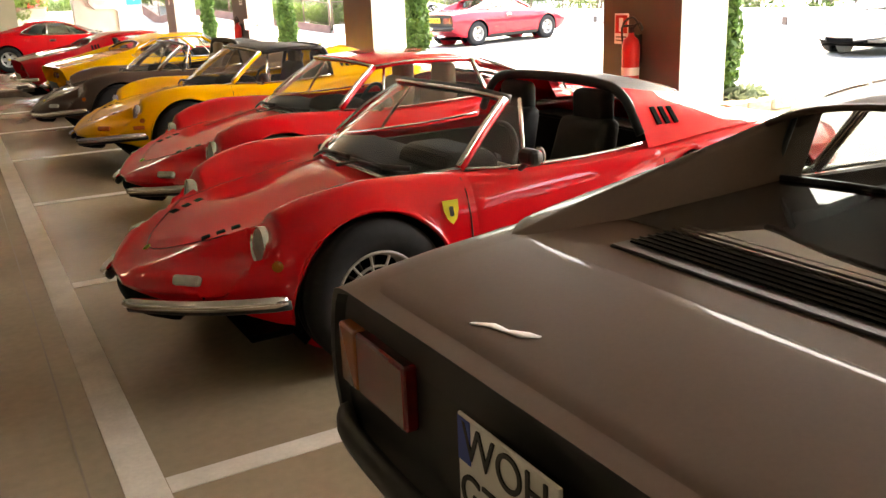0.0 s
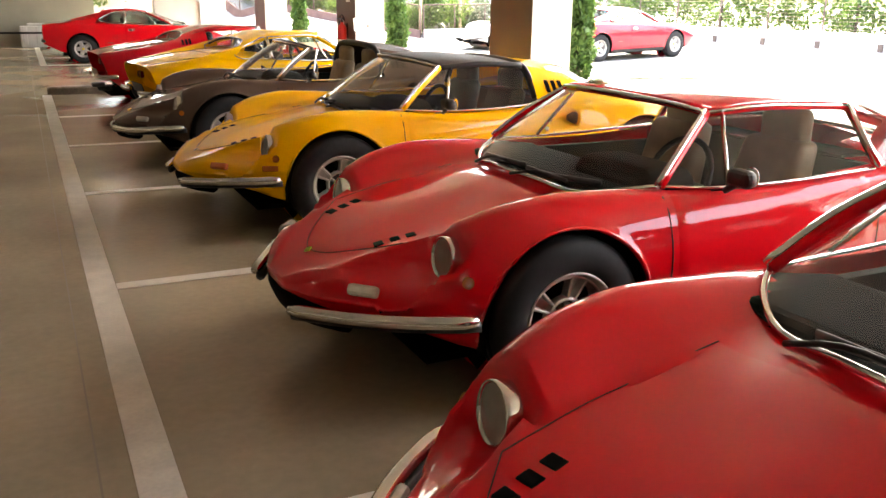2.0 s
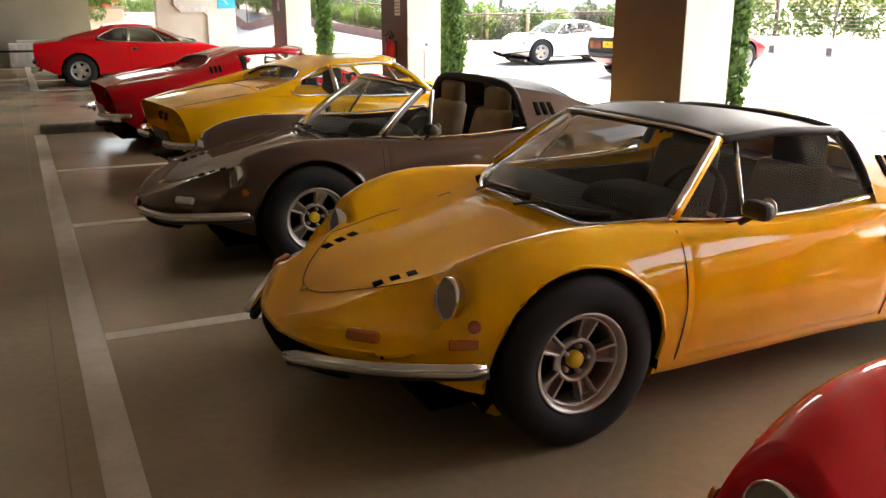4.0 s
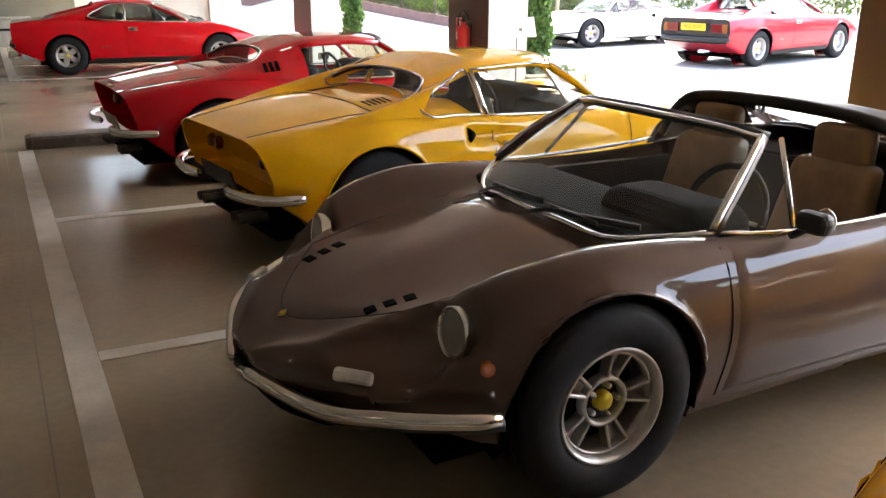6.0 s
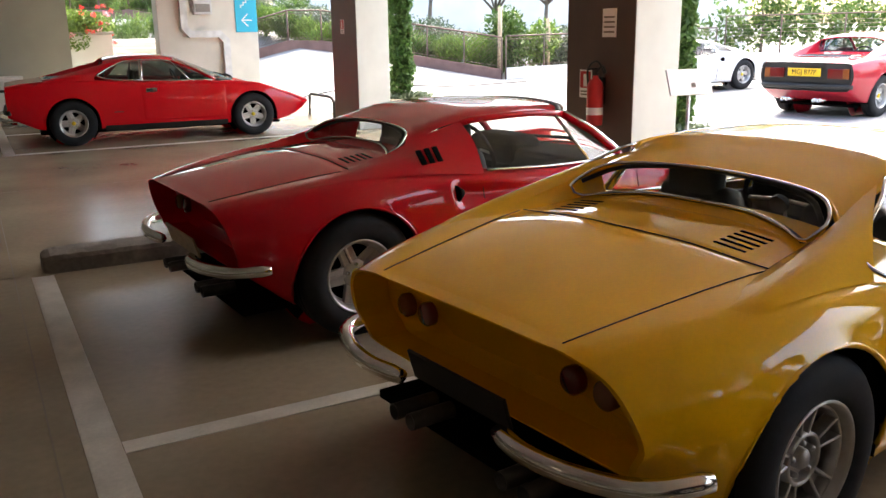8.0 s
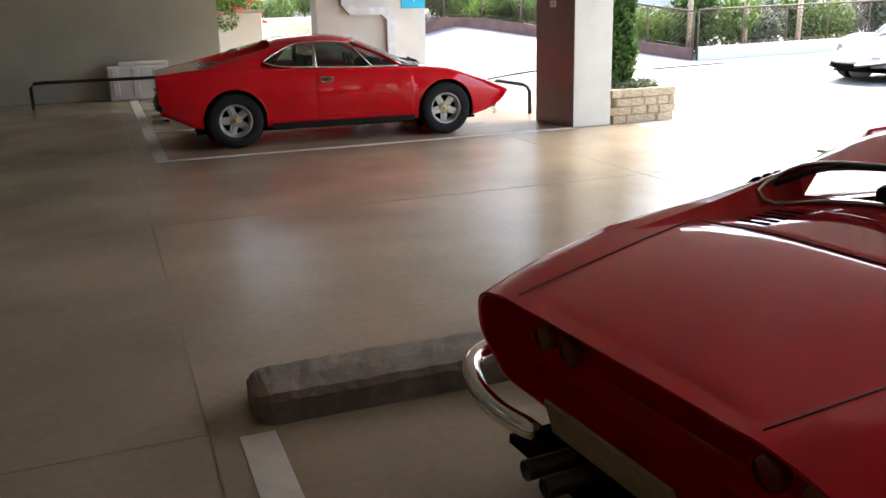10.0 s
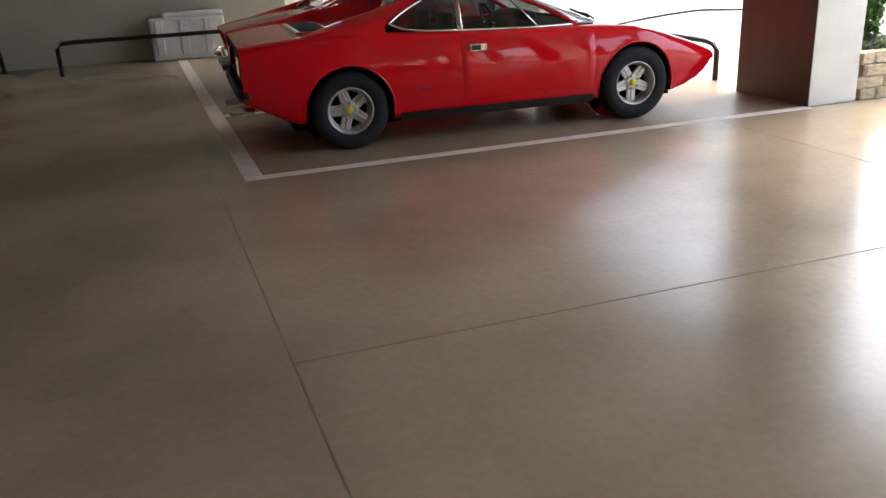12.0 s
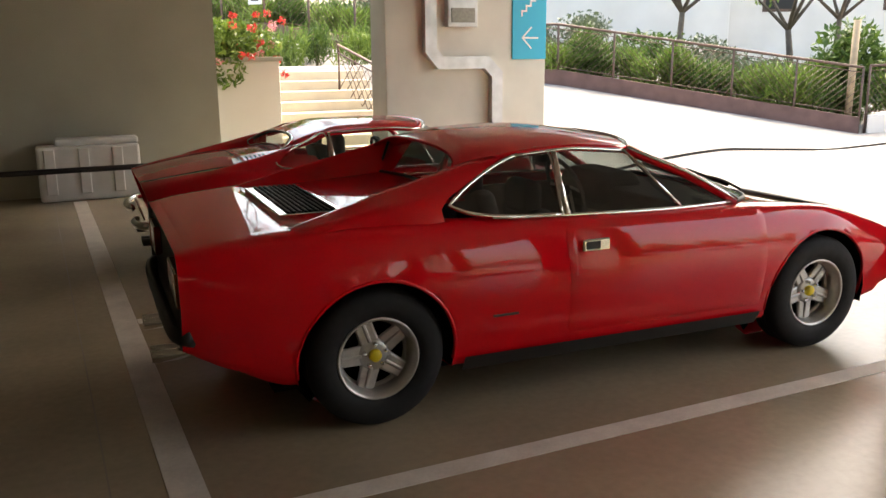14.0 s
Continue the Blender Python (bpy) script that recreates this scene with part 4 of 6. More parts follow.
    ring = [(-0.612, 0, 1.013 - low_by), (-0.617, 0.25, 1.004 - low_by), (-0.647, 0.42, 0.983 - 0.6 * low_by), (-0.69, 0.50, 0.95), (-0.755, 0.545, 0.908), (-0.815, 0.54, 0.876)] + [(x - 0.012, y, z + 0.004) for x, y, z in rb[::-1]]
    part("window_surround", sweep("window_surround", half_mirror(ring), 0.007, CHROME, 6, n=60), car, "thin bright strip round the rear window")
    part("parcel_shelf", box("parcel_shelf", (-0.68, -0.5, 0.76), (-0.47, 0.5, 0.775), LEATHER_BLACK, 0.004, 1), car, "black shelf behind the seats")
    part("rear_window", coons("rear_window", half_mirror(rb), half_mirror(rt), CLEAR, 16, 6), car)
    part("rear_window_trim", join("rear_window_trim", sweep("a", half_mirror([(x - 0.006, y, z) for x, y, z in rb]), 0.010, DARK, 6, n=20), sweep("b", half_mirror([(x - 0.006, y, z) for x, y, z in rt]), 0.010, DARK, 6, n=20)), car)
    part("roof_edge", sweep("roof_edge", half_mirror([(x + 0.004, y, z - 0.006) for x, y, z in RR]), 0.008, coat, 8, n=24), car)
    cabin(car, C, (-0.48, 0.80), leather, 0.58, 0.755, 0.10)
    part("cowl_panel", coons("cowl_panel", half_mirror([(0.66, 0, 0.735), (0.62, 0.3, 0.73), (0.52, 0.62, 0.725)]), half_mirror([(x - 0.004, y, z - 0.014) for x, y, z in WB]), DASH, 16, 4), car, "black dashboard top under the windscreen")
    # front end
    for s in (1, -1):
        for k in range(3):
            x, y = 1.755 - 0.062 * k, 0.285 + 0.014 * k
            sl = box("bonnet_slot", (-0.020, -0.025, -0.008), (0.020, 0.025, 0.003), CAVITY_SHADE, 0.0045, 2)
            slope = math.degrees(math.atan2(top_z(C, x - 0.05, y) - top_z(C, x + 0.05, y), 0.1))
            part("bonnet_slot", sl, car, "", pose(x, s * y, top_z(C, x, y) + 0.0045, 0, slope, -s * 12))
    sym(car, "headlamp", round_lamp("headlamp", (1.616, 0.578, 0.548), 0.077, 7, 3), "round headlamp with a bright rim")
    bump = [(2.11, bumper, 0.315), (2.0, 0.45, 0.335), (1.86, 0.645, 0.36), (1.69, 0.785, 0.378), (1.60, 0.825, 0.384)]
    sym(car, "front_bumper", sweep("front_bumper", bump, [0.019] + [0.025] * 15 + [0.02], CHROME, 10, 1.0, n=16), "slim chrome bumper half")
    sym(car, "bumper_underside", sweep("bumper_underside", [(x - 0.018, y - 0.012, z - 0.026) for x, y, z in bump], 0.02, DARK, 8, n=12))
    g = [(2.035, 0.0, 0.275), (2.01, 0.25, 0.285), (1.93, 0.42, 0.295)]
    part("grille", sweep("grille", half_mirror(g), 0.05, CAVITY_SHADE, 8, 0.9, n=18), car, "dark oval air intake")
    part("nose_badge", moved(disc("nose_badge", 0.018, BADGE_YELLOW, "z", 0.005, 4), pose(1.95, 0, top_z(C, 1.95, 0) + 0.003, 0, 26, 0)), car, "small yellow nose badge")
    for s in (1, -1):
        part("indicator", moved(disc("indicator", 0.022, AMBER, "z", 0.012, 14), Matrix.Translation((1.60, s * (side_y(C, 1.60, 0.50) - 0.002), 0.50)) @ Matrix.Rotation(radians(-90 * s), 4, "X") @ Matrix.Rotation(radians(20), 4, "Y")), car, "round amber side lamp")
        lamp = box("front_lamp", (-0.02, -0.062, -0.022), (0.014, 0.062, 0.022), PARK if coat is not YELLOW else AMBER, 0.013, 2)
        lx, lz = 1.90, 0.435
        part("front_lamp", lamp, car, "oblong front lamp", pose(lx, s * side_y(C, lx, lz), lz, 0, -28, s * 42))
    for a, b in ((-0.34, 0.10), (0.06, 0.50)):
        foot = [(wx(abs(y)) + dx, y, top_z(C, wx(abs(y)), y) + dz) for y, dx, dz in ((a, 0.035, 0.012), (a + (b - a) * 0.35, 0.012, 0.05), (a + (b - a) * 0.7, -0.004, 0.05))]
        blade = [(wx(abs(y)) + dx, y, top_z(C, wx(abs(y)), y) + dz) for y, dx, dz in ((a + 0.06, -0.004, 0.045), ((a + b) / 2, -0.008, 0.047), (b, -0.012, 0.052))]
        part("wiper", join("wiper", sweep("a", foot, 0.008, DARK, 6, n=6), sweep("b", blade, 0.007, DARK, 6, 1.8, n=8)), car, "black wiper")
    # side intake and door catch
    for s in (1, -1):
        g = [(-0.562, s * (side_y(C, -0.57, 0.66) - 0.03), 0.66), (-0.545, s * (side_y(C, -0.57, 0.66) - 0.034), 0.66), (-0.50, s * (side_y(C, -0.57, 0.66) - 0.046), 0.66)]
        part("side_intake", sweep("side_intake", g, [0.05, 0.046, 0.02], CAVITY_SHADE, 12, 1.0), car, "dark rounded air intake")
        part("door_catch", moved(disc("door_catch", 0.018, CHROME, "z", 0.012, 12), Matrix.Translation((-0.30, s * (side_y(C, -0.30, 0.60) + 0.006), 0.60)) @ Matrix.Rotation(radians(-90 * s), 4, "X")), car)
    # tail
    bump = [(-1.83, 0.25, 0.40), (-1.86, 0.40, 0.405), (-1.84, 0.57, 0.41), (-1.765, 0.73, 0.418), (-1.61, 0.81, 0.425)]
    sym(car, "rear_bumper", sweep("rear_bumper", bump, [0.024] + [0.029] * 15 + [0.024], CHROME, 10, 1.05, n=16), "slim chrome bumper half")
    for s in (1, -1):
        for y in (0.36, 0.49):
            part("tail_lamp", moved(disc("tail_lamp", 0.043, TAIL_RED if y < 0.4 else TAIL_AMBER, "x", 0.035, 20, bevel=0.01), Matrix.Translation((-1.635, s * y, 0.55)) @ Matrix.Rotation(radians(180), 4, "Z")), car, "round tail lamp")
        for y in (0.24, 0.34):
            part("exhaust_pipe", moved(lathe("exhaust_pipe", [(0.03, 0.0), (0.03, -0.17), (0.026, -0.17), (0.026, -0.08), (0.001, -0.08)], PIPE, 14), Matrix.Translation((-1.64, s * y, 0.235)) @ Matrix.Rotation(radians(-90), 4, "Z")), car, "dark steel exhaust tailpipe")
    part("tail_plate", moved(box("tail_plate", (-0.006, -0.25, -0.055), (0.006, 0.25, 0.055), PLATE_TAN if style == "star" else DARK, 0.004, 1), Matrix.Translation((-1.79, 0, 0.44)) @ Matrix.Rotation(radians(-16), 4, "Y")), car, "number plate on the tail panel")
    # mirror on the door
    mm = join("door_mirror", moved(box("h", (-0.03, -0.062, -0.036), (0.04, 0.062, 0.036), DARK, 0.03, 3), Matrix.Translation((0.47, 0.835, 0.80))), sweep("s", [(0.47, 0.75, 0.735), (0.47, 0.81, 0.775)], 0.014, DARK, 6), moved(disc("m", 0.04, MIRROR, "x", 0.004), Matrix.Translation((0.425, 0.835, 0.80)) @ Matrix.Rotation(radians(180), 4, "Z")))
    part("door_mirror", mm, car, "small door mirror")
    return car


def wedge(label, coat, m, style="star", leather=LEATHER_BLACK, trim=CHROME, group="parked sports cars"):
    """A wedge-shaped two-plus-two coupe with flying buttresses behind an upright rear window."""
    C = WEDGE
    car = thing("wedge_coupe", label, "car", m, group)
    wx = ease([(0.0, 1.10), (0.35, 1.05), (0.55, 0.93), (0.70, 0.74), (0.8, 0.6)])

    def opening(x, y):
        return -0.95 < x < wx(y) - 0.015 and y < 0.70

    part("body", shell(C, coat, opening), car)
    part("underbody", wells(C), car, "wheel housings and underbody, coloured near-black for their shade")
    part("tail_panel", tail_cap(C, DARK, 0.02), car, "matt black tail panel")
    sym(car, "sill_strip", coons("sill_strip", [(-0.86, 0.775, 0.19), (0.86, 0.775, 0.19)], [(-0.86, 0.815, 0.265), (0.86, 0.815, 0.265)], DARK, 8, 3), "black sill")
    for ax in (C["front"], C["rear"]):
        sym(car, "arch_lip", arch_lip(C, ax, 1, coat))
    spin = 11.0
    for ax in (C["front"], C["rear"]):
        for s in (1, -1):
            spin += 29
            wheel(car, ax, s * 0.715, style, 0, spin)
    zlo = lambda x: 0.30
    zhi = lambda x: C["zf"](x) - 0.012
    sym(car, "door", side_panel(C, "door", -0.33, 0.86, zlo, zhi, coat, slant=-0.03))
    part("bonnet", top_panel(C, "bonnet", 1.2, 2.06, lambda x: 0.56 - 0.06 * max(0, x - 1.4), coat), car)
    WB = [(wx(y), y, top_z(C, wx(y), y) + 0.012) for y in (0.0, 0.2, 0.4, 0.55, 0.70)]
    corner = WB[-1]
    WT = [(0.27, 0, 1.172), (0.255, 0.25, 1.168), (0.21, 0.44, 1.155), (0.15, 0.545, 1.135)]
    part("windscreen", coons("windscreen", half_mirror(WB), half_mirror(WT), GLASS, 24, 8), car)
    AP = [corner, tuple((np.array(corner) + np.array(WT[-1])) / 2 + np.array((0.01, 0.012, 0.014))), WT[-1]]
    sym(car, "windscreen_pillar", join("windscreen_pillar", sweep("p", AP, 0.024, coat, 8, n=8), sweep("c", [(p[0], p[1] + 0.018, p[2] + 0.01) for p in AP], 0.010, CHROME, 6, n=8)))
    part("windscreen_trim", join("windscreen_trim", sweep("a", half_mirror(WB), 0.012, DARK, 6, n=30), sweep("b", half_mirror([(x + 0.01, y, z + 0.004) for x, y, z in WT]), 0.010, CHROME, 6, n=24)), car)
    belt = [corner, (0.3, 0.752, 0.853), (-0.2, 0.765, 0.868), (-0.7, 0.762, 0.888), (-0.98, 0.75, 0.93)]
    rail = [WT[-1], (-0.2, 0.575, 1.165), (-0.52, 0.572, 1.145)]
    sym(car, "belt_trim", sweep("belt_trim", belt[:4], 0.011, CHROME, 6, n=14))
    lip = (-0.82, 0.569, 1.105)
    RR = [(-0.77, 0, 1.182), (-0.77, 0.25, 1.176), (-0.775, 0.42, 1.158), (-0.79, 0.52, 1.13), lip]
    edge = [(WT[-1][0] - 0.02, WT[-1][1], WT[-1][2] + 0.008), (-0.2, 0.57, 1.168), (-0.55, 0.572, 1.15), (-0.72, 0.56, 1.13), lip]
    part("roof", coons("roof", half_mirror([(x - 0.02, y, z + 0.008) for x, y, z in WT]), half_mirror(RR), coat, 26, 16, left=[(x, -y, z) for x, y, z in edge], right=edge, bulge=0.016), car)
    sym(car, "roof_rail", sweep("roof_rail", rail + [(-0.62, 0.55, 1.122), (-0.72, 0.54, 1.10)], 0.02, coat, 8, n=10))
    sym(car, "drip_trim", sweep("drip_trim", [(x, y + 0.016, z - 0.004) for x, y, z in rail], 0.009, CHROME, 6, n=10))
    db = [corner, (0.3, 0.752, 0.86), (-0.29, 0.766, 0.875)]
    dt = [WT[-1], (-0.05, 0.572, 1.152), (-0.27, 0.576, 1.155)]
    sym(car, "side_window", coons("side_window", db, dt, TINTED, 10, 6, bulge=-0.015))
    sym(car, "quarter_light_bar", sweep("quarter_light_bar", [(0.36, 0.748, 0.858), (0.12, 0.565, 1.14)], 0.009, CHROME, 6))
    sym(car, "door_pillar", sweep("door_pillar", [(-0.315, 0.768, 0.872), (-0.295, 0.582, 1.152)], 0.02, CHROME, 6, 1.0))
    qb = [(-0.34, 0.767, 0.878), (-0.62, 0.765, 0.89), (-0.80, 0.755, 0.915), (-0.90, 0.735, 0.955)]
    qt = [(-0.32, 0.582, 1.15), (-0.52, 0.59, 1.138), (-0.74, 0.65, 1.05), (-0.90, 0.732, 0.96)]
    sym(car, "quarter_window", coons("quarter_window", qb, qt, TINTED, 10, 5))
    sym(car, "quarter_trim", sweep("quarter_trim", qb + qt[::-1] + [qb[0]], 0.010, CHROME, 6, n=36))
    sx = -0.93
    fb = (-0.93, 0.755, C["zf"](-0.93) - 0.01)
    end = (-1.62, 0.655, C["zf"](-1.62) + 0.004)
    low = [fb] + [(x, C["yf"](x) + 0.02, C["zf"](x) - 0.006) for x in np.linspace(-1.05, -1.52, 4)] + [end]
    crest = [(-0.55, 0.572, 1.15), (-0.72, 0.56, 1.13), (-1.0, 0.585, 1.06), (-1.3, 0.615, 0.985), end]
    front = [fb, (-0.93, 0.735, 0.965), (-0.75, 0.655, 1.055), crest[0]]
    inner = [(-0.74, 0.50, 0.94), (-0.95, 0.52, 0.925), (-1.2, 0.55, 0.905), (-1.4, 0.58, 0.905), (end[0], 0.62, end[2] - 0.004)]
    sym(car, "sail_panel", clean(join("sail_panel", coons("o", low, crest, coat, 20, 8, left=front), coons("i", crest, inner, coat, 20, 6))))
    sill = [qb[0], (-0.6, 0.765, 0.87), fb]
    rb = [(-0.74, 0, 0.955), (-0.75, 0.25, 0.955), (-0.80, 0.55, 0.95)]
    rt = [(-0.70, 0, 1.17), (-0.70, 0.25, 1.165), (-0.72, 0.52, 1.125)]
    part("rear_window_trim", join("rear_window_trim", sweep("a", half_mirror([(x - 0.006, y, z) for x, y, z in rb]), 0.011, DARK, 6, n=20), sweep("b", [(-0.80, 0.54, 0.955), (-0.74, 0.53, 1.12)], 0.009, DARK, 6), sweep("c", [(-0.80, -0.54, 0.955), (-0.74, -0.53, 1.12)], 0.009, DARK, 6)), car)
    part("rear_window", coons("rear_window", half_mirror(rb), half_mirror(rt), CLEAR, 14, 6), car)
    part("roof_edge", sweep("roof_edge", half_mirror([(x + 0.006, y, z - 0.008) for x, y, z in RR]), 0.010, coat, 8, n=24), car)
    part("deck", coons("deck", half_mirror([(-0.72, 0, 0.955), (-0.72, 0.3, 0.955), (-0.76, 0.6, 0.95)]), half_mirror([(-1.32, 0, 0.906), (-1.32, 0.3, 0.906), (-1.32, 0.6, 0.905)]), coat if trim is CHROME else DECK_DARK, 10, 4), car)
    vx = -1.30 if trim is CHROME else -1.19
    vz = 0.905 if trim is CHROME else 0.894
    sunk = 0.0 if trim is CHROME else 0.006
    fr = join("engine_vent", box("f", (vx - 0.30, -0.43, vz - 0.02), (vx, 0.43, vz + 0.014 - sunk), trim, 0.004, 1), box("v", (vx - 0.255, -0.41, vz + 0.006), (vx - 0.025, 0.41, vz + 0.017 - sunk), CAVITY_SHADE))
    ev = part("engine_vent", fr, car, "black louvred engine vent in a bright frame" if trim is CHROME else "black louvred engine vent")
    sl = box("vent_slat", (-0.008, -0.41, 0.0), (0.008, 0.41, 0.005), DARK)
    for k in range(9):
        part("vent_slat", sl, ev, "", pose(vx - 0.036 - 0.0262 * k, 0, vz + 0.016 - sunk, 0, 28, 0))
    part("boot_lid", top_panel(C, "boot_lid", -2.03, -1.60, lambda x: 0.62, coat), car)
    cabin(car, C, (-0.9, 0.8), leather, 0.56, 0.86, 0.05)
    part("cowl_panel", coons("cowl_panel", half_mirror([(0.6, 0, 0.83), (0.6, 0.3, 0.825), (0.5, 0.62, 0.815)]), half_mirror([(x - 0.004, y, z - 0.014) for x, y, z in WB]), DASH, 16, 4), car, "black dashboard top under the windscreen")
    sym(car, "side_script", box("side_script", (-0.73, side_y(C, -0.66, 0.45) - 0.004, 0.444), (-0.60, side_y(C, -0.66, 0.45) + 0.004, 0.456), PIPE, 0.002, 1), "small unreadable dark lettering bar")
    # door handle, mirror
    for s in (1, -1):
        h = join("door_handle", box("a", (-0.075, -0.012, -0.03), (0.075, 0.012, 0.03), CHROME, 0.006, 1), box("b", (-0.06, -0.016, -0.018), (0.02, 0.016, 0.02), DARK, 0.004, 1))
        part("door_handle", h, car, "chrome door handle plate", pose(-0.20, s * (side_y(C, -0.2, 0.735) + 0.012), 0.735))
    mm = join("door_mirror", box("h", (0.42, 0.80, 0.87), (0.50, 0.94, 0.95), DARK, 0.025, 2), sweep("s", [(0.45, 0.75, 0.86), (0.45, 0.82, 0.9)], 0.014, DARK, 6))
    part("door_mirror", mm, car, "black door mirror")
    # tail: lamps, bumper
    for s in (1, -1):
        part("tail_lamp", moved(box("tail_lamp", (-0.006, -0.12, -0.075), (0.03, 0.12, 0.075), TAIL_RED, 0.008, 2), Matrix.Translation((C["tail"], s * 0.48, 0.685))), car, "oblong red tail lamp")
        part("indicator", moved(box("indicator", (-0.008, -0.045, -0.075), (0.03, 0.045, 0.075), TAIL_AMBER, 0.008, 2), Matrix.Translation((C["tail"], s * 0.645, 0.685))), car, "amber rear indicator")
    rbm = [(-2.11, 0, 0.49), (-2.11, 0.4, 0.49), (-2.095, 0.66, 0.495), (-2.04, 0.745, 0.50)]
    part("rear_bumper", sweep("rear_bumper", half_mirror(rbm), 0.026, DARK, 8, 1.5, n=28), car, "black rear bumper")
    for y in (-0.30, -0.22, 0.22, 0.30):
        part("exhaust_pipe", moved(lathe("exhaust_pipe", [(0.028, 0.0), (0.028, -0.2), (0.023, -0.2), (0.023, -0.1), (0.001, -0.1)], CHROME, 14), Matrix.Translation((-1.98, y, 0.29)) @ Matrix.Rotation(radians(-90), 4, "Z")), car, "chrome exhaust tailpipe")
    for a, b in ((0.02, 0.36), (-0.38, -0.04)):
        part("wiper", wiper((wx(abs(a)) + 0.02, a, top_z(C, wx(abs(a)) + 0.02, a) + 0.02), (wx(abs(b)) - 0.06, b, 0.862)), car, "black wiper")
    fbm = [(2.15, 0, 0.42), (2.14, 0.35, 0.42), (2.10, 0.55, 0.42), (2.03, 0.64, 0.42)]
    part("front_bumper", sweep("front_bumper", half_mirror(fbm), 0.03, DARK, 8, 1.2, n=28), car, "black front bumper")
    return car


def spot(front_x, y, yaw, front=1.20):
    """Pose of a car whose front axle's middle stands at (front_x, y)."""
    a = radians(yaw)
    return pose(front_x - front * math.cos(a), y - front * math.sin(a), 0, 0, 0, yaw)


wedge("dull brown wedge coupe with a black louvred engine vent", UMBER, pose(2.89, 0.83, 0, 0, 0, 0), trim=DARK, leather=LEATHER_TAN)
berlinetta("red open targa sports car with a yellow side badge", RED, spot(1.48, 3.56, 180), "open", style="wire")
berlinetta("red closed sports coupe with chrome trimmed windows", RED, spot(1.90, 5.86, 180), "closed", LEATHER_TAN, "spoked_badge")
berlinetta("yellow sports car with a black targa roof", YELLOW, spot(1.915, 8.47, 180), "black", style="spoked_badge")
berlinetta("dark brown open targa sports car with tan seats", BROWN, spot(1.75, 10.92, 180), "open", LEATHER_TAN, "spoked_badge", bumper=0.06)
berlinetta("yellow closed sports coupe parked tail first", YELLOW, spot(4.32, 13.63, 6.4), "closed", shift=-0.12)
berlinetta("deep red targa sports car parked tail first", DEEP_RED, spot(4.04, 15.94, 4), "painted", style="star")
wedge("bright red wedge coupe with alloy wheels", RED, pose(2.71, 24.85, 0, 0, 0, -2.7))
berlinetta("deep red sports coupe parked tail first beside the wedge coupe", DEEP_RED, pose(2.62, 27.75, 0, 0, 0, -2), "closed", style="star")
wedge("crimson wedge coupe with a yellow number plate outside", CRIMSON, pose(13.52, 20.45, 0.158, 0, -1.3, 8))
berlinetta("silver white sports coupe outside on the driveway", SILVER, pose(13.68, 25.2, 0.165, 0, 1.3, 178), "closed", style="star")
berlinetta("white sports coupe outside by the fence", SILVER, pose(15.6, 9.6, 0.205, 0, 1.3, 182), "closed")

# ---- outside ----
def ground_z(x, y):
    u = min(1.0, max(0.0, (x - 6.3) / 2.5, (y - 35.5) / 1.5 if x > 1 else 0.0))
    z = 0.022 * max(0.0, x - 6.3) + 0.01 * max(0.0, y - 25) * u
    s = -0.5 * (x - 12.9) + 0.86 * (y - 31.0)
    return z + 0.168 * min(max(0.0, s), 11) * u


FX, FY = np.array((-0.703, 0.711)), np.array((12.9, 31.0))
_xs = sorted(set([-3000, -300, -60, -20] + [X0 + (X1 - X0) * i / 8 for i in range(9)] + [round(float(a), 2) for a in np.arange(6.3, 36, 0.6)] + [50, 120, 400, 3000]))
_ys = sorted(set([-3000, -300, -60, -20, -9] + [round(float(a), 2) for a in np.arange(-8, 60, 0.6)] + [90, 200, 600, 3000]))
_G = np.array([[(x, y, ground_z(min(x, 22), min(y, 44)) - (0.32 if x < 6.28 and -9.2 < y < 31.9 else 0.004)) for y in _ys] for x in _xs])
setting("ground", grid("ground", _G, PAVING), "pale concrete driveway that rises beyond the car park", "ground")


def leaf_cloud(name, centres, radii, n, size, mt, seed=0, flat=0.0, droop=0.0, wide=0.42):
    """Many small bent leaves, thickest near the surface of rounded clumps."""
    rng = np.random.default_rng(seed)
    C, R = np.array(centres, float), np.array(radii, float)
    vol = np.prod(R, axis=1) ** (2 / 3)
    k = rng.choice(len(C), n, p=vol / vol.sum())
    d = rng.normal(size=(n, 3))
    d /= np.linalg.norm(d, axis=1)[:, None]
    r = rng.uniform(0.45, 1.08, n) ** 0.6
    P = C[k] + d * R[k] * r[:, None]
    a = rng.normal(size=(n, 3)) + d * 0.5
    a[:, 2] += flat - droop
    a /= np.linalg.norm(a, axis=1)[:, None]
    b = np.cross(a, rng.normal(size=(n, 3)))
    b /= np.linalg.norm(b, axis=1)[:, None]
    s = size * rng.uniform(0.6, 1.4, n)
    up = np.cross(a, b) * (s * 0.15)[:, None]
    V = np.stack([P - a * s[:, None], P + b * (s * wide)[:, None] + up, P + a * s[:, None], P - b * (s * wide)[:, None] + up], 1).reshape(-1, 3)
    me = bpy.data.meshes.new(name)
    me.vertices.add(4 * n)
    me.vertices.foreach_set("co", V.ravel())
    me.loops.add(4 * n)
    me.loops.foreach_set("vertex_index", np.arange(4 * n, dtype=np.int32))
    me.polygons.add(n)
    me.polygons.foreach_set("loop_start", np.arange(0, 4 * n, 4, dtype=np.int32))
    me.materials.append(mt)
    me.update(calc_edges=True)
    me.validate()
    return me


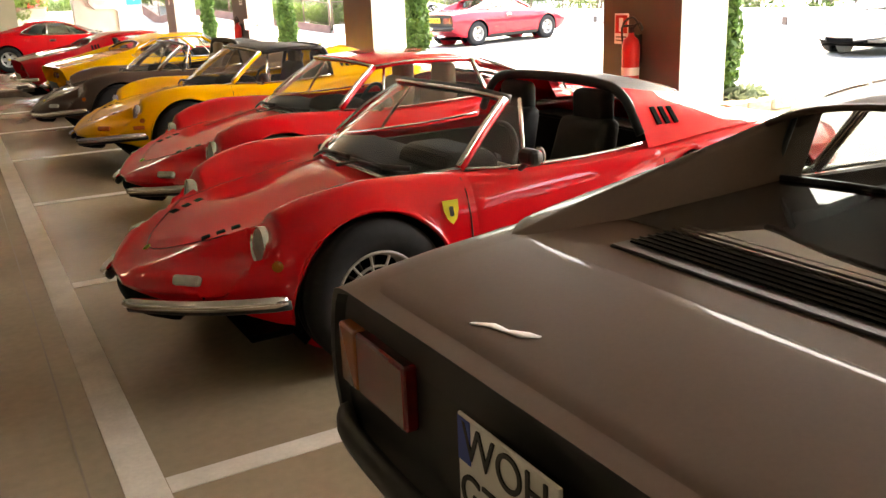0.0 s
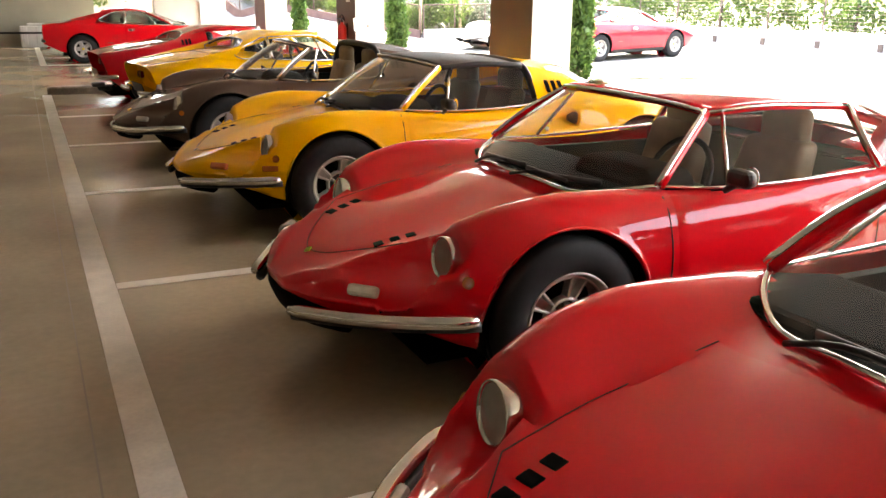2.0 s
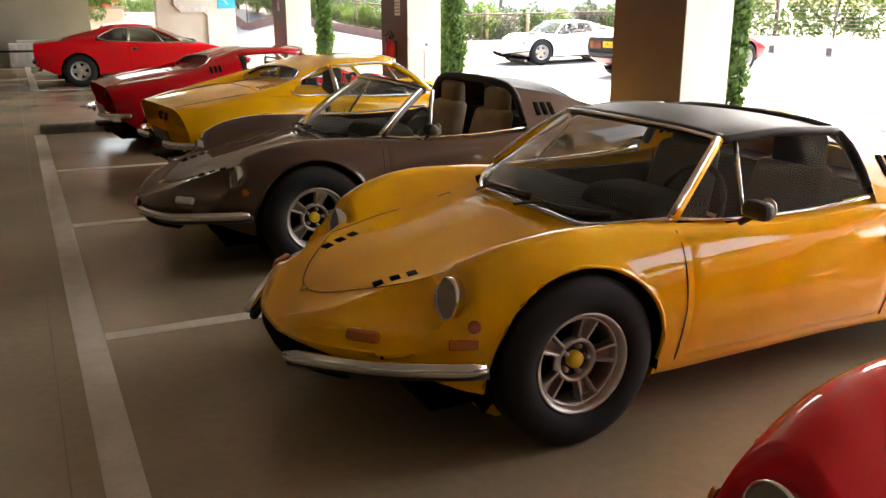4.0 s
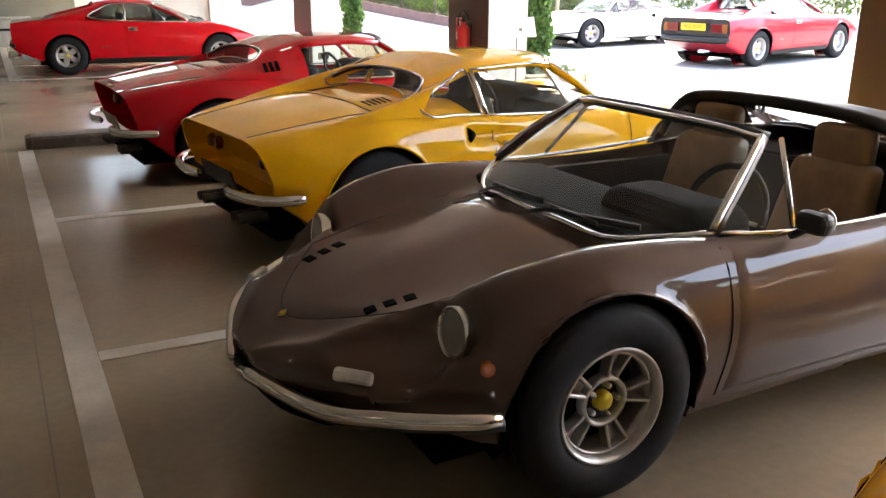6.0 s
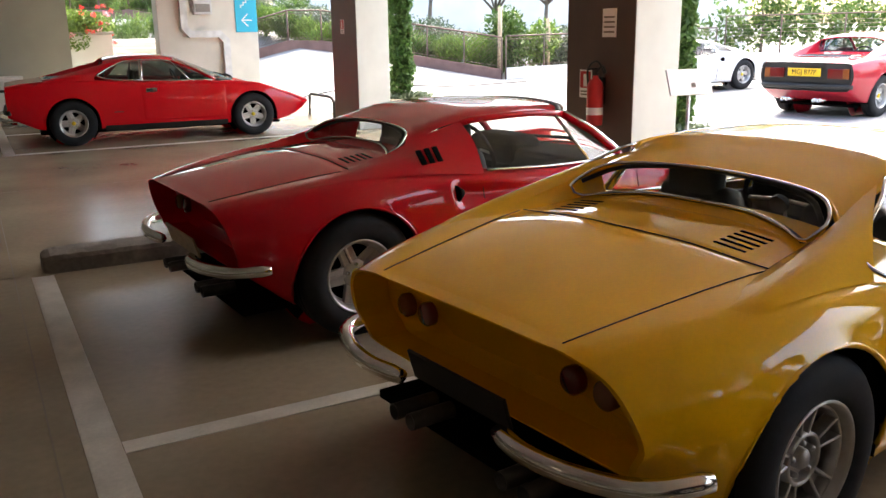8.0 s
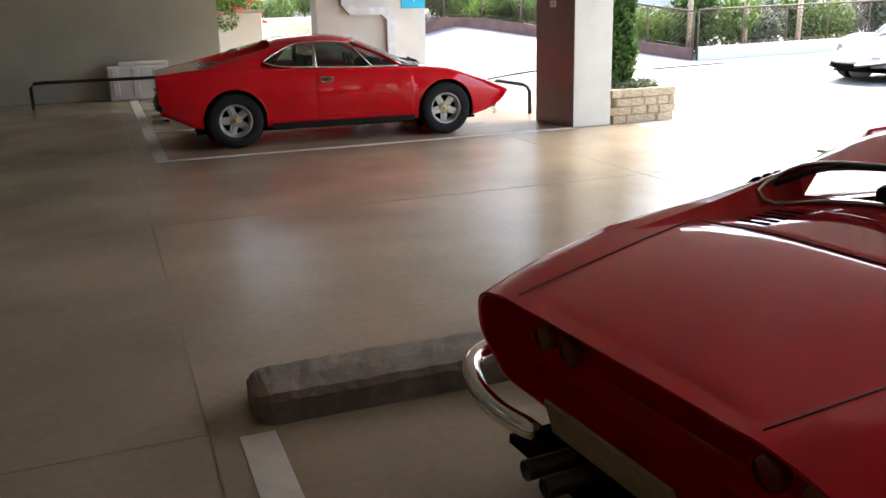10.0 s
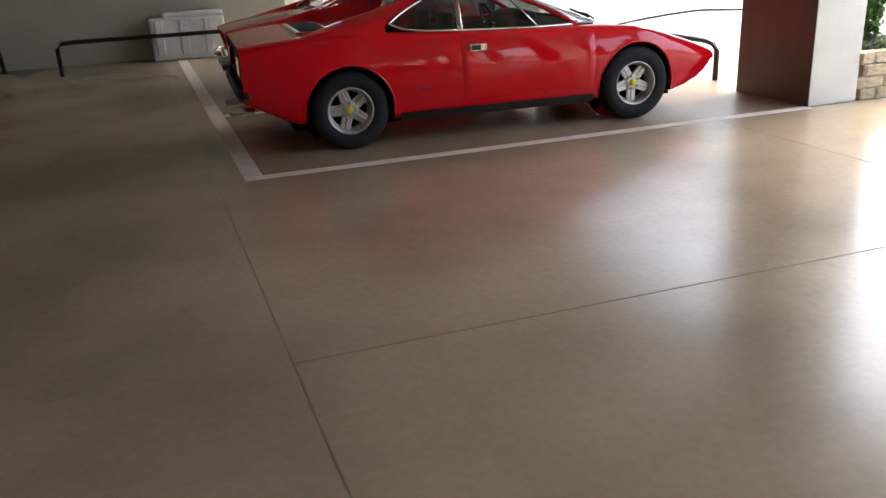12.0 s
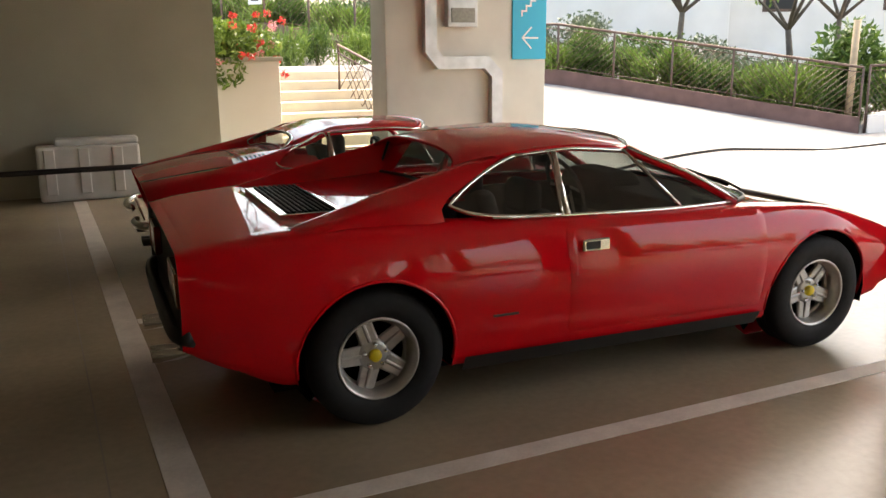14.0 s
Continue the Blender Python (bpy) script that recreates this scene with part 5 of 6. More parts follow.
def leaf_mat(name, col, col2):
    m = bpy.data.materials.new(name)
    m.use_nodes = True
    nt = m.node_tree
    b = nt.nodes["Principled BSDF"]
    g = nt.nodes.new("ShaderNodeNewGeometry")
    r = nt.nodes.new("ShaderNodeValToRGB")
    r.color_ramp.elements[0].color, r.color_ramp.elements[1].color = (*col, 1), (*col2, 1)
    nt.links.new(g.outputs["Random Per Island"], r.inputs[0])
    nt.links.new(r.outputs[0], b.inputs["Base Color"])
    b.inputs["Roughness"].default_value = 0.55
    tr = nt.nodes.new("ShaderNodeBsdfTranslucent")
    nt.links.new(r.outputs[0], tr.inputs[0])
    mx = nt.nodes.new("ShaderNodeMixShader")
    mx.inputs[0].default_value = 0.3
    nt.links.new(b.outputs[0], mx.inputs[1])
    nt.links.new(tr.outputs[0], mx.inputs[2])
    nt.links.new(mx.outputs[0], nt.nodes["Material Output"].inputs[0])
    return m


LEAF = leaf_mat("shrub leaves", (0.03, 0.075, 0.012), (0.12, 0.20, 0.035))
LEAF_LIGHT = leaf_mat("fresh grass leaves", (0.07, 0.14, 0.02), (0.19, 0.28, 0.05))
LEAF_GREY = leaf_mat("grey-green leaves", (0.06, 0.09, 0.05), (0.16, 0.20, 0.12))
LEAF_CYPRESS = leaf_mat("cypress foliage", (0.03, 0.085, 0.012), (0.10, 0.19, 0.04))
PETAL_RED = leaf_mat("red petals", (0.5, 0.02, 0.02), (0.75, 0.10, 0.08))
PETAL_PINK = leaf_mat("pink petals", (0.6, 0.15, 0.2), (0.8, 0.45, 0.45))
BARK = mat("grey bark", (0.10, 0.08, 0.06), 0.9, 0, 0.3, 8, 0.5, 30)
RUST = mat("rust-brown painted steel", (0.13, 0.085, 0.065), 0.6, 0.2, 0.2, 10, 0.1, 80)
KERB_RED = mat("reddish-brown steel edging", (0.17, 0.095, 0.08), 0.7, 0, 0.2, 4, 0.1, 50)
WHITE_WALL = mat("white rendered wall", (0.74, 0.71, 0.65), 0.85, 0, 0.06, 1.0, 0.1, 50)
SANDSTONE = mat("sandstone", (0.46, 0.37, 0.24), 0.85, 0, 0.25, 5, 0.5, 40, 0, 0.1)
STEP_STONE = mat("pale stone steps", (0.55, 0.49, 0.38), 0.8, 0, 0.1, 3, 0.1, 50)
WOOD = mat("weathered timber", (0.42, 0.32, 0.2), 0.8, 0, 0.2, 6, 0.2, 60)
BLUE_SIGN = mat("cyan sign", (0.01, 0.42, 0.62), 0.4)
SIGN_WHITE = mat("white sign", (0.8, 0.8, 0.78), 0.45, 0, 0.03, 10)
SIGN_RED = mat("red sign print", (0.5, 0.015, 0.015), 0.45)
GALV = mat("galvanised steel", (0.55, 0.56, 0.56), 0.42, 0.6, 0.15, 6, 0.05, 60)
BLACK_STEEL = mat("black painted tube", (0.012, 0.011, 0.011), 0.4, 0.2, 0.1, 10)
PLASTIC_WHITE = mat("white plastic", (0.62, 0.62, 0.59), 0.5, 0, 0.1, 4)


def bar(p, q, r, mt, sides=5):
    return sweep("bar", [p, q], r, mt, sides)


def lattice_fence(name, label, p0, p1, n, edge_h, edge_m, step=0.11):
    """Steel fence: posts, a top rail and panels of slanted bars that change direction, on a low edging."""
    fence = thing(name, label, "fence", kind="structure")
    p0, p1 = np.array(p0, float), np.array(p1, float)
    d2 = (p1 - p0) / np.linalg.norm(p1 - p0)
    side = np.array((d2[1], -d2[0]))
    P = [p0 + (p1 - p0) * i / n for i in range(n + 1)]
    Z = [ground_z(*p) for p in P]
    bm_v, bm_f = [], []
    for i in range(n + 1):
        for o in (-0.05, 0.05):
            for h in (-0.1, edge_h):
                bm_v.append((P[i][0] + side[0] * o, P[i][1] + side[1] * o, Z[i] + h))
    for i in range(n):
        a, b = 4 * i, 4 * i + 4
        bm_f += [(a, b, b + 1, a + 1), (a + 2, a + 3, b + 3, b + 2), (a + 1, b + 1, b + 3, a + 3)]
    part("edging", mesh_of("edging", bm_v, bm_f, edge_m), fence, "low edging strip")
    H = 0.95
    part("top_rail", sweep("top_rail", [(p[0], p[1], z + edge_h + H - 0.12) for p, z in zip(P, Z)], 0.024, RUST, 8), fence)
    for i, (p, z) in enumerate(zip(P, Z)):
        q = p - side * 0.0
        part("post", sweep("post", [(q[0], q[1], z - 0.05), (q[0], q[1], z + edge_h + H - 0.12)], 0.026, RUST, 4), fence)
    for i in range(n):
        bars = []
        a, b, za, zb = P[i], P[i + 1], Z[i] + edge_h, Z[i + 1] + edge_h
        L = np.linalg.norm(b - a)
        lo, hi = 0.06, H - 0.2
        for k in (lo, hi):
            bars.append(bar((a[0], a[1], za + k), (b[0], b[1], zb + k), 0.008, RUST, 4))
        m = int((L + hi - lo) / step)
        for k in range(1, m):
            s = k * step
            u0, h0 = (s, lo) if s <= L else (L, lo + s - L)
            u1, h1 = (0, lo + s) if s <= hi - lo else (s - (hi - lo), hi)
            if i % 2:
                u0, u1 = L - u0, L - u1
            e, g = a + (b - a) * u0 / L, a + (b - a) * u1 / L
            bars.append(bar((e[0], e[1], za + (zb - za) * u0 / L + h0), (g[0], g[1], za + (zb - za) * u1 / L + h1), 0.006, RUST, 3))
        part("panel", join("panel", *bars), fence, "panel of slanted bars")
    return fence


lattice_fence("fence_ramp", "brown steel fence of slanted bars beside the ramp", FY, FY + FX * 15.75, 15, 0.27, KERB_RED)
lattice_fence("fence_drive", "brown steel fence on a white wall foot", (13.0, 30.95), (19.9, 30.1), 6, 0.30, WHITE_WALL)


def mesh_fence(p0, p1, n):
    fence = thing("fence_back", "thin wire fence on a low white wall", "fence", kind="structure")
    p0, p1 = np.array(p0, float), np.array(p1, float)
    P = [p0 + (p1 - p0) * i / n for i in range(n + 1)]
    z0 = ground_z(*p0)
    part("wall_foot", box("wall_foot", (19.95, min(p0[1], p1[1]), z0 - 0.5), (20.2, max(p0[1], p1[1]), z0 + 0.42), WHITE_WALL, 0.02, 1), fence, "low white wall")
    for p in P:
        part("post", sweep("post", [(p[0], p[1], z0), (p[0], p[1], z0 + 1.45)], 0.024, RUST, 5), fence)
        part("drain_foot", box("drain_foot", (19.90, p[1] - 0.07, z0 - 0.02), (19.95, p[1] + 0.07, z0 + 0.18), RUST), fence, "dark post foot on the wall")
    part("top_rail", sweep("top_rail", [(P[0][0], P[0][1], z0 + 1.45), (P[-1][0], P[-1][1], z0 + 1.45)], 0.02, RUST, 6), fence)
    wires = [bar((20.05, p0[1], z0 + 0.5 + 0.1 * k), (20.05, p1[1], z0 + 0.5 + 0.1 * k), 0.005, RUST, 3) for k in range(9)]
    part("wires", join("wires", *wires), fence)


mesh_fence((20.05, 29.9), (20.05, -14.0), 22)


def bush(x, y, z, r, h, mt, n, size, seed, label="leafy green shrub behind the fence", blades=False):
    rng = random.Random(seed)
    cs, rs = [], []
    for k in range(7):
        a = rng.uniform(0, 6.28)
        q = rng.uniform(0, 0.6) * r
        cs.append((q * math.cos(a), q * math.sin(a), h * rng.uniform(0.25, 0.75)))
        s = rng.uniform(0.45, 0.7)
        rs.append((r * s, r * s, h * rng.uniform(0.25, 0.4)))
    b = thing("bush", label, "shrub", pose(x, y, z), "shrubs behind the fence")
    part("foliage", leaf_cloud("foliage", cs, rs, n, size, mt, seed, 1.3 if blades else 0.0, wide=0.07 if blades else 0.42), b)
    stems = [sweep("s", [(0, 0, -0.1), (c[0] * 0.5, c[1] * 0.5, c[2] * 0.6), c], [0.02, 0.014, 0.006], BARK, 5) for c in cs[:5]]
    part("stems", join("stems", *stems), b)
    return b


_rng = random.Random(5)
_n = np.array((0.711, 0.703))
for i in range(22):
    p = FY + FX * (0.2 + i * 0.73) + _n * _rng.uniform(0.55, 0.95)
    bush(p[0], p[1], ground_z(*p) + 0.05, _rng.uniform(0.5, 0.7), _rng.uniform(0.7, 1.0), (LEAF, LEAF_LIGHT, LEAF_LIGHT)[i % 3], 1500, 0.17, 40 + i, "clump of long green blades behind the fence", True)
for i in range(14):
    p = FY + FX * (-1.0 + i * 1.25) + _n * _rng.uniform(2.2, 3.6)
    bush(p[0], p[1], ground_z(*p) + 0.1, _rng.uniform(0.8, 1.2), _rng.uniform(0.7, 1.1), (LEAF_GREY, LEAF, LEAF_GREY)[i % 3], 1500, 0.06, 80 + i, "grey-green shrub on the bank")
for i in range(7):
    bush(13.6 + i * 1.0, 31.9 - i * 0.1 + _rng.uniform(-0.2, 0.3), 0.4, 0.75, _rng.uniform(1.1, 1.7), (LEAF, LEAF_LIGHT, LEAF_GREY)[i % 3], 1300, 0.08, 120 + i)

# the long hedge behind the wire fence
_cs, _rs = [], []
for i in range(130):
    y = 31 - i * 0.36
    _cs.append((21.2 + _rng.uniform(-0.4, 0.5), y, 1.25 + _rng.uniform(-0.4, 0.75)))
    _rs.append((_rng.uniform(0.35, 0.6), _rng.uniform(0.35, 0.7), _rng.uniform(0.35, 0.75)))
_h = thing("hedge", "uneven green hedge with gaps behind the wire fence", "hedge", kind="stuff", me=leaf_cloud("hedge", _cs, _rs, 26000, 0.09, LEAF, 7))
_cs2 = [(21.8 + _rng.uniform(-0.5, 0.8), 31 - i * 0.9, 2.6 + _rng.uniform(-0.5, 0.6)) for i in range(50)]
thing("climbing_plants", "thin pale climbing shoots above the hedge", "plant", kind="stuff", me=leaf_cloud("climbing_plants", _cs2, [(0.5, 0.7, 0.7)] * 50, 5000, 0.09, LEAF_LIGHT, 9))
for i in range(9):
    y = 29 - i * 4.6 + _rng.uniform(-0.6, 0.6)
    st = thing("sapling", "thin leafy sapling behind the wire fence", "tree", pose(21.0, y, 0.4), "saplings in the hedge")
    part("trunk", sweep("trunk", [(0, 0, 0), (0.1, 0.05, 1.2), (0.0, 0.2, 2.6)], [0.05, 0.04, 0.02], BARK, 6), st)
    part("crown", leaf_cloud("crown", [(0, 0.2, 2.4), (0.2, -0.2, 1.9), (-0.2, 0.3, 2.9)], [(0.5, 0.5, 0.5)] * 3, 700, 0.08, LEAF_LIGHT, 30 + i), st)


def tree(x, y, z, h, seed, mt, lean=0.2):
    """A crooked olive-like tree: forked trunk, limbs, thin crown."""
    rng = random.Random(seed)
    t = thing("tree", "crooked grey tree with a thin leafy crown", "tree", pose(x, y, z), "trees on the bank")
    limbs, tips = [], []
    fork = Vector((lean * 0.5, 0.1, h * 0.35))
    limbs.append(sweep("l", [(0, 0, -0.2), (lean * 0.2, 0.05, h * 0.18), tuple(fork)], [0.10, 0.075, 0.06], BARK, 8))
    for k in range(5):
        a = k * 1.256 + rng.uniform(-0.4, 0.4)
        e = fork + Vector((math.cos(a) * h * 0.28, math.sin(a) * h * 0.28, h * rng.uniform(0.25, 0.5)))
        m = fork.lerp(e, 0.5) + Vector((rng.uniform(-0.2, 0.2), rng.uniform(-0.2, 0.2), -0.05))
        limbs.append(sweep("l", [tuple(fork), tuple(m), tuple(e)], [0.048, 0.032, 0.014], BARK, 6))
        tips += [e, e.lerp(m, 0.4)]
        for q in range(2):
            f = e + Vector((rng.uniform(-0.6, 0.6), rng.uniform(-0.6, 0.6), rng.uniform(0.0, 0.6)))
            limbs.append(sweep("l", [tuple(m.lerp(e, 0.6)), tuple(f)], [0.025, 0.008], BARK, 5))
            tips.append(f)
    part("trunk", join("trunk", *limbs), t)
    part("crown", leaf_cloud("crown", [tuple(v) for v in tips], [(0.55, 0.55, 0.4)] * len(tips), 1700, 0.06, mt, seed), t)
    return t


for i, (x, y, h) in enumerate(((13.6, 36.5, 4.4), (15.2, 34.6, 4.2), (17.5, 35.5, 5.0), (9.5, 41.5, 5.0), (5.5, 44.0, 5.5), (20.5, 33.5, 4.5), (24.5, 18.0, 5.0), (25.0, 6.0, 5.5))):
    tree(x, y, ground_z(min(x, 22), min(y, 44)) * 0.9, h, 200 + i, (LEAF_GREY, LEAF_LIGHT)[i % 2], 0.3 * (-1) ** i)


def house(x, y, w, d, h, yaw, z, label):
    b = thing("house", label, "house", pose(x, y, z, 0, 0, yaw), "houses on the hill")
    part("wall", box("wall", (0, 0, -2), (w, d, h), WHITE_WALL, 0.02, 1), b)
    part("roof", box("roof", (-0.3, -0.3, h), (w + 0.3, d + 0.3, h + 0.18), WALL, 0.03, 1), b, "flat roof slab")
    for k in range(int(w // 3.5)):
        win = part("window", box("window", (1.2 + 3.5 * k, -0.03, h * 0.45), (2.2 + 3.5 * k, 0.05, h * 0.45 + 1.3), RUST, 0.01, 1), b, "shuttered window")
        part("pane", box("pane", (1.28 + 3.5 * k, -0.045, h * 0.45 + 0.08), (2.12 + 3.5 * k, -0.03, h * 0.45 + 1.22), DARK), win)
    return b


house(11.2, 45.0, 9.0, 7, 6.5, -28, 1.6, "white rendered house beyond the planted bank")
house(19.5, 41.5, 10.0, 6, 3.4, -32, 1.2, "low white rendered outbuilding with a flat roof")
house(36.0, 26.0, 14.0, 8, 5.5, -95, 0.5, "white rendered house beyond the hedge")


# stone planters with a cypress behind each pillar
_stones = []
for k in range(5):
    rs = random.Random(300 + k)
    bm = bmesh.new()
    bmesh.ops.create_cube(bm, size=1)
    bmesh.ops.bevel(bm, geom=bm.edges[:], offset=0.09, segments=1, affect="EDGES")
    for v in bm.verts:
        v.co += Vector([rs.uniform(-0.05, 0.05) for _ in range(3)])
    me = bpy.data.meshes.new("stone")
    bm.to_mesh(me)
    bm.free()
    me.materials.append(SANDSTONE)
    _stones.append(me)


def planter(y, seed):
    rng = random.Random(seed)
    x0, x1, y0, y1 = 6.09, 6.98, y + 0.06, y + 1.0
    p = thing("stone_planter", "low dry-stone planter of sandstone blocks beside the pillar", "planter", group="planters behind the pillars")
    core = box("soil", (x0 + 0.08, y0 + 0.08, -0.3), (x1 - 0.08, y1 - 0.08, 0.40), SOIL, 0.03, 1)
    part("soil", core, p, "dark soil")
    for c in range(4):
        z = 0.055 + 0.11 * c
        for side in range(3):
            a, b = [((x0, y0), (x1, y0)), ((x1, y0), (x1, y1)), ((x1, y1), (x0, y1))][side]
            L = math.hypot(b[0] - a[0], b[1] - a[1])
            t = -0.05 * (c % 2)
            while t < L - 0.04:
                w = rng.uniform(0.16, 0.34)
                w = min(w, L - t + 0.03)
                m = (t + w / 2) / L
                ob = part("stone", _stones[rng.randrange(5)], p)
                ob.matrix_basis = pose(a[0] + (b[0] - a[0]) * m, a[1] + (b[1] - a[1]) * m, z, 0, 0, 90 * (side % 2) + rng.uniform(-2, 2)) @ Matrix.Diagonal((w * 0.98, 0.15 * rng.uniform(0.9, 1.15), 0.108, 1))
                t += w
    tuft = leaf_cloud("t", [(x0 + 0.45, y0 + 0.3, 0.43), (x1 - 0.25, y0 + 0.4, 0.42), (x0 + 0.4, y1 - 0.2, 0.42)], [(0.35, 0.3, 0.09)] * 3, 900, 0.05, LEAF_GREY, seed, 0.6)
    thing("grass_tuft", "dry grass in the stone planter", "grass", kind="stuff", me=tuft)
    c = thing("cypress", "slim dark green columnar cypress in a stone planter", "tree", pose(6.5, y + 0.5, 0.38), "cypresses behind the pillars")
    part("trunk", sweep("trunk", [(0, 0, -0.1), (0.01, 0, 1.5), (0, 0, 4.2)], [0.045, 0.035, 0.012], BARK, 6), c)
    cs = [(0.03 * math.sin(k * 2.1), 0.03 * math.cos(k * 1.7), 0.28 + 0.22 * k) for k in range(19)]
    rs = [(0.17 + 0.03 * math.sin(k * 1.3) - 0.006 * max(0, k - 8), 0.17 + 0.03 * math.cos(k * 1.9) - 0.006 * max(0, k - 8), 0.22) for k in range(19)]
    part("crown", leaf_cloud("crown", cs, [(a + 0.02, b + 0.02, c) for a, b, c in rs], 11000, 0.045, LEAF_CYPRESS, seed, 0.9), c)


for i, _y in enumerate((-0.95, 5.2, 11.33, 17.28, 23.62)):
    planter(_y, 400 + i)

# drain across the foot of the ramp, manhole
_a, _b = np.array((12.8, 30.9)), np.array((8.6, 28.5))
_d = [(6.5 + 0.2 * i, 29.8) for i in range(33)]
setting("drain", sweep("drain", [(p[0], p[1], ground_z(*p) + 0.008) for p in _d], 0.045, SEAM, 4, 0.25), "narrow dark drain across the drive", "drain")
setting("manhole", box("manhole", (6.65, 20.35, 0.0), (7.25, 20.75, 0.032), KERB, 0.004, 1), "grey drain cover in the drive", "manhole cover")

# steps, flower trough and rail beyond the stair opening
stairs = thing("outdoor_stairs", "pale stone steps rising beyond the opening", "stairs", kind="structure")
for k in range(9):
    part("step", box("step", (3.15 + 0.06 * k, 32.1 + 0.33 * k, 0.0), (5.3, 35.4, 0.148 * (k + 1)), STEP_STONE, 0.012, 1), stairs)
setting("landing", box("landing", (2.0, 31.72, -0.3), (6.2, 35.4, -0.002), PAVING), "paved landing at the foot of the steps", "pavement")
trough = thing("flower_trough", "cream wall trough with a dark coping full of flowers", "planter", kind="structure")
part("trough_wall", box("trough_wall", (2.3, 32.35, 0), (3.22, 35.2, 1.52), WHITE_WALL, 0.01, 1), trough)
part("coping", box("coping", (2.26, 32.31, 1.52), (3.26, 35.2, 1.58), WALL, 0.008, 1), trough)
part("back_wall", box("back_wall", (3.3, 35.4, 0), (6.2, 35.6, 1.40), WHITE_WALL, 0.01, 1), trough)
fl = thing("flowers", "red and pink geraniums spilling over the trough", "flowers", pose(2.65, 32.6, 1.6))
part("foliage", leaf_cloud("foliage", [(-0.1, 0, 0.12), (0.3, 0.1, 0.15), (-0.3, -0.05, 0.25), (0.1, 0.5, 0.2), (-0.2, -0.3, -0.12)], [(0.4, 0.35, 0.28)] * 4 + [(0.32, 0.2, 0.3)], 3000, 0.045, LEAF_LIGHT, 21), fl)
for k in range(36):
    a = random.Random(500 + k)
    q = (a.uniform(-0.55, 0.6), a.uniform(-0.5, 0.1), a.uniform(-0.3, 0.55))
    part("blossom", leaf_cloud("blossom", [q], [(0.06, 0.06, 0.05)], 26, 0.028, PETAL_RED if k % 3 else PETAL_PINK, k), fl)
for _k in range(8):
    bush(2.3 + 0.55 * _k, 36.0 + 0.25 * (_k % 3), 1.1 + 0.03 * _k, 0.5, 0.9, (LEAF_LIGHT, LEAF)[_k % 2], 900, 0.12, 610 + _k, "clump of long green blades above the steps", True)
hr = thing("handrail", "dark steel stair rail with a lattice panel", "railing", kind="structure")
_p, _q = Vector((4.72, 34.3, 1.0)), Vector((5.25, 32.6, 0.22))
part("rail", join("rail", sweep("a", [_p, _p + Vector((0, 0, 0.75)), _q + Vector((0, 0, 0.95)), _q], 0.022, RUST, 6), bar(_p + Vector((0, 0, 0.62)), _q + Vector((0, 0, 0.82)), 0.012, RUST)), hr)
part("lattice", join("lattice", *[bar(_p.lerp(_q, k / 12) + Vector((0, 0, 0.05)), _p.lerp(_q, min(1, (k + 3) / 12)) + Vector((0, 0, 0.7)), 0.008, RUST, 3) for k in range(12)], *[bar(_p.lerp(_q, k / 12) + Vector((0, 0, 0.7)), _p.lerp(_q, min(1, (k + 3) / 12)) + Vector((0, 0, 0.05)), 0.008, RUST, 3) for k in range(12)]), hr)
notice = thing("notice", "small white notice fixed to the fence", "sign", pose(4.6, 39.25, 2.75, 0, 0, -45))
part("plate", box("plate", (-0.16, -0.01, -0.12), (0.16, 0.01, 0.12), SIGN_WHITE, 0.004, 1), notice)
part("print", box("print", (-0.09, -0.014, -0.05), (0.09, -0.011, 0.05), INK), notice, "dark unreadable print")
for k in range(3):
    wp = thing("timber_post", "pale timber post beside the fence corner", "post", pose(13.05 + 1.5 * k, 31.35 - 0.15 * k, 0.35), "timber posts")
    part("shaft", sweep("shaft", [(0, 0, 0), (0.02, 0, 1.75 - 0.3 * k)], 0.06, WOOD, 8), wp)

# ---- fittings and small things ----
def text_mesh(body, size, mt, depth=0.0015):
    """Writing in the built-in font as a flat mesh in the x-z plane, middle at the origin, read from -y."""
    cu = bpy.data.curves.new("writing", "FONT")
    cu.body, cu.size, cu.extrude, cu.align_x, cu.align_y = body, size, depth, "CENTER", "CENTER"
    ob = bpy.data.objects.new("writing", cu)
    scene.collection.objects.link(ob)
    me = bpy.data.meshes.new_from_object(ob.evaluated_get(bpy.context.evaluated_depsgraph_get()))
    bpy.data.objects.remove(ob)
    me.materials.clear()
    me.materials.append(mt)
    me.transform(Matrix.Rotation(radians(90), 4, "X"))
    return me


def zig(pts, w, mt, y=0.0):
    """A flat stroke in the x-z plane."""
    out = []
    for i, (a, b) in enumerate(zip(pts, pts[1:])):
        y -= 0.0008
        d = Vector((b[0] - a[0], 0, b[1] - a[1]))
        u = d.normalized() * (w / 2)
        n = Vector((-u.z, 0, u.x))
        p, q = Vector((a[0], y, a[1])) - u, Vector((b[0], y, b[1])) + u
        out.append(mesh_of("z", [p - n, q - n, q + n, p + n], [(0, 1, 2, 3)], mt))
    return join("stroke", *out)


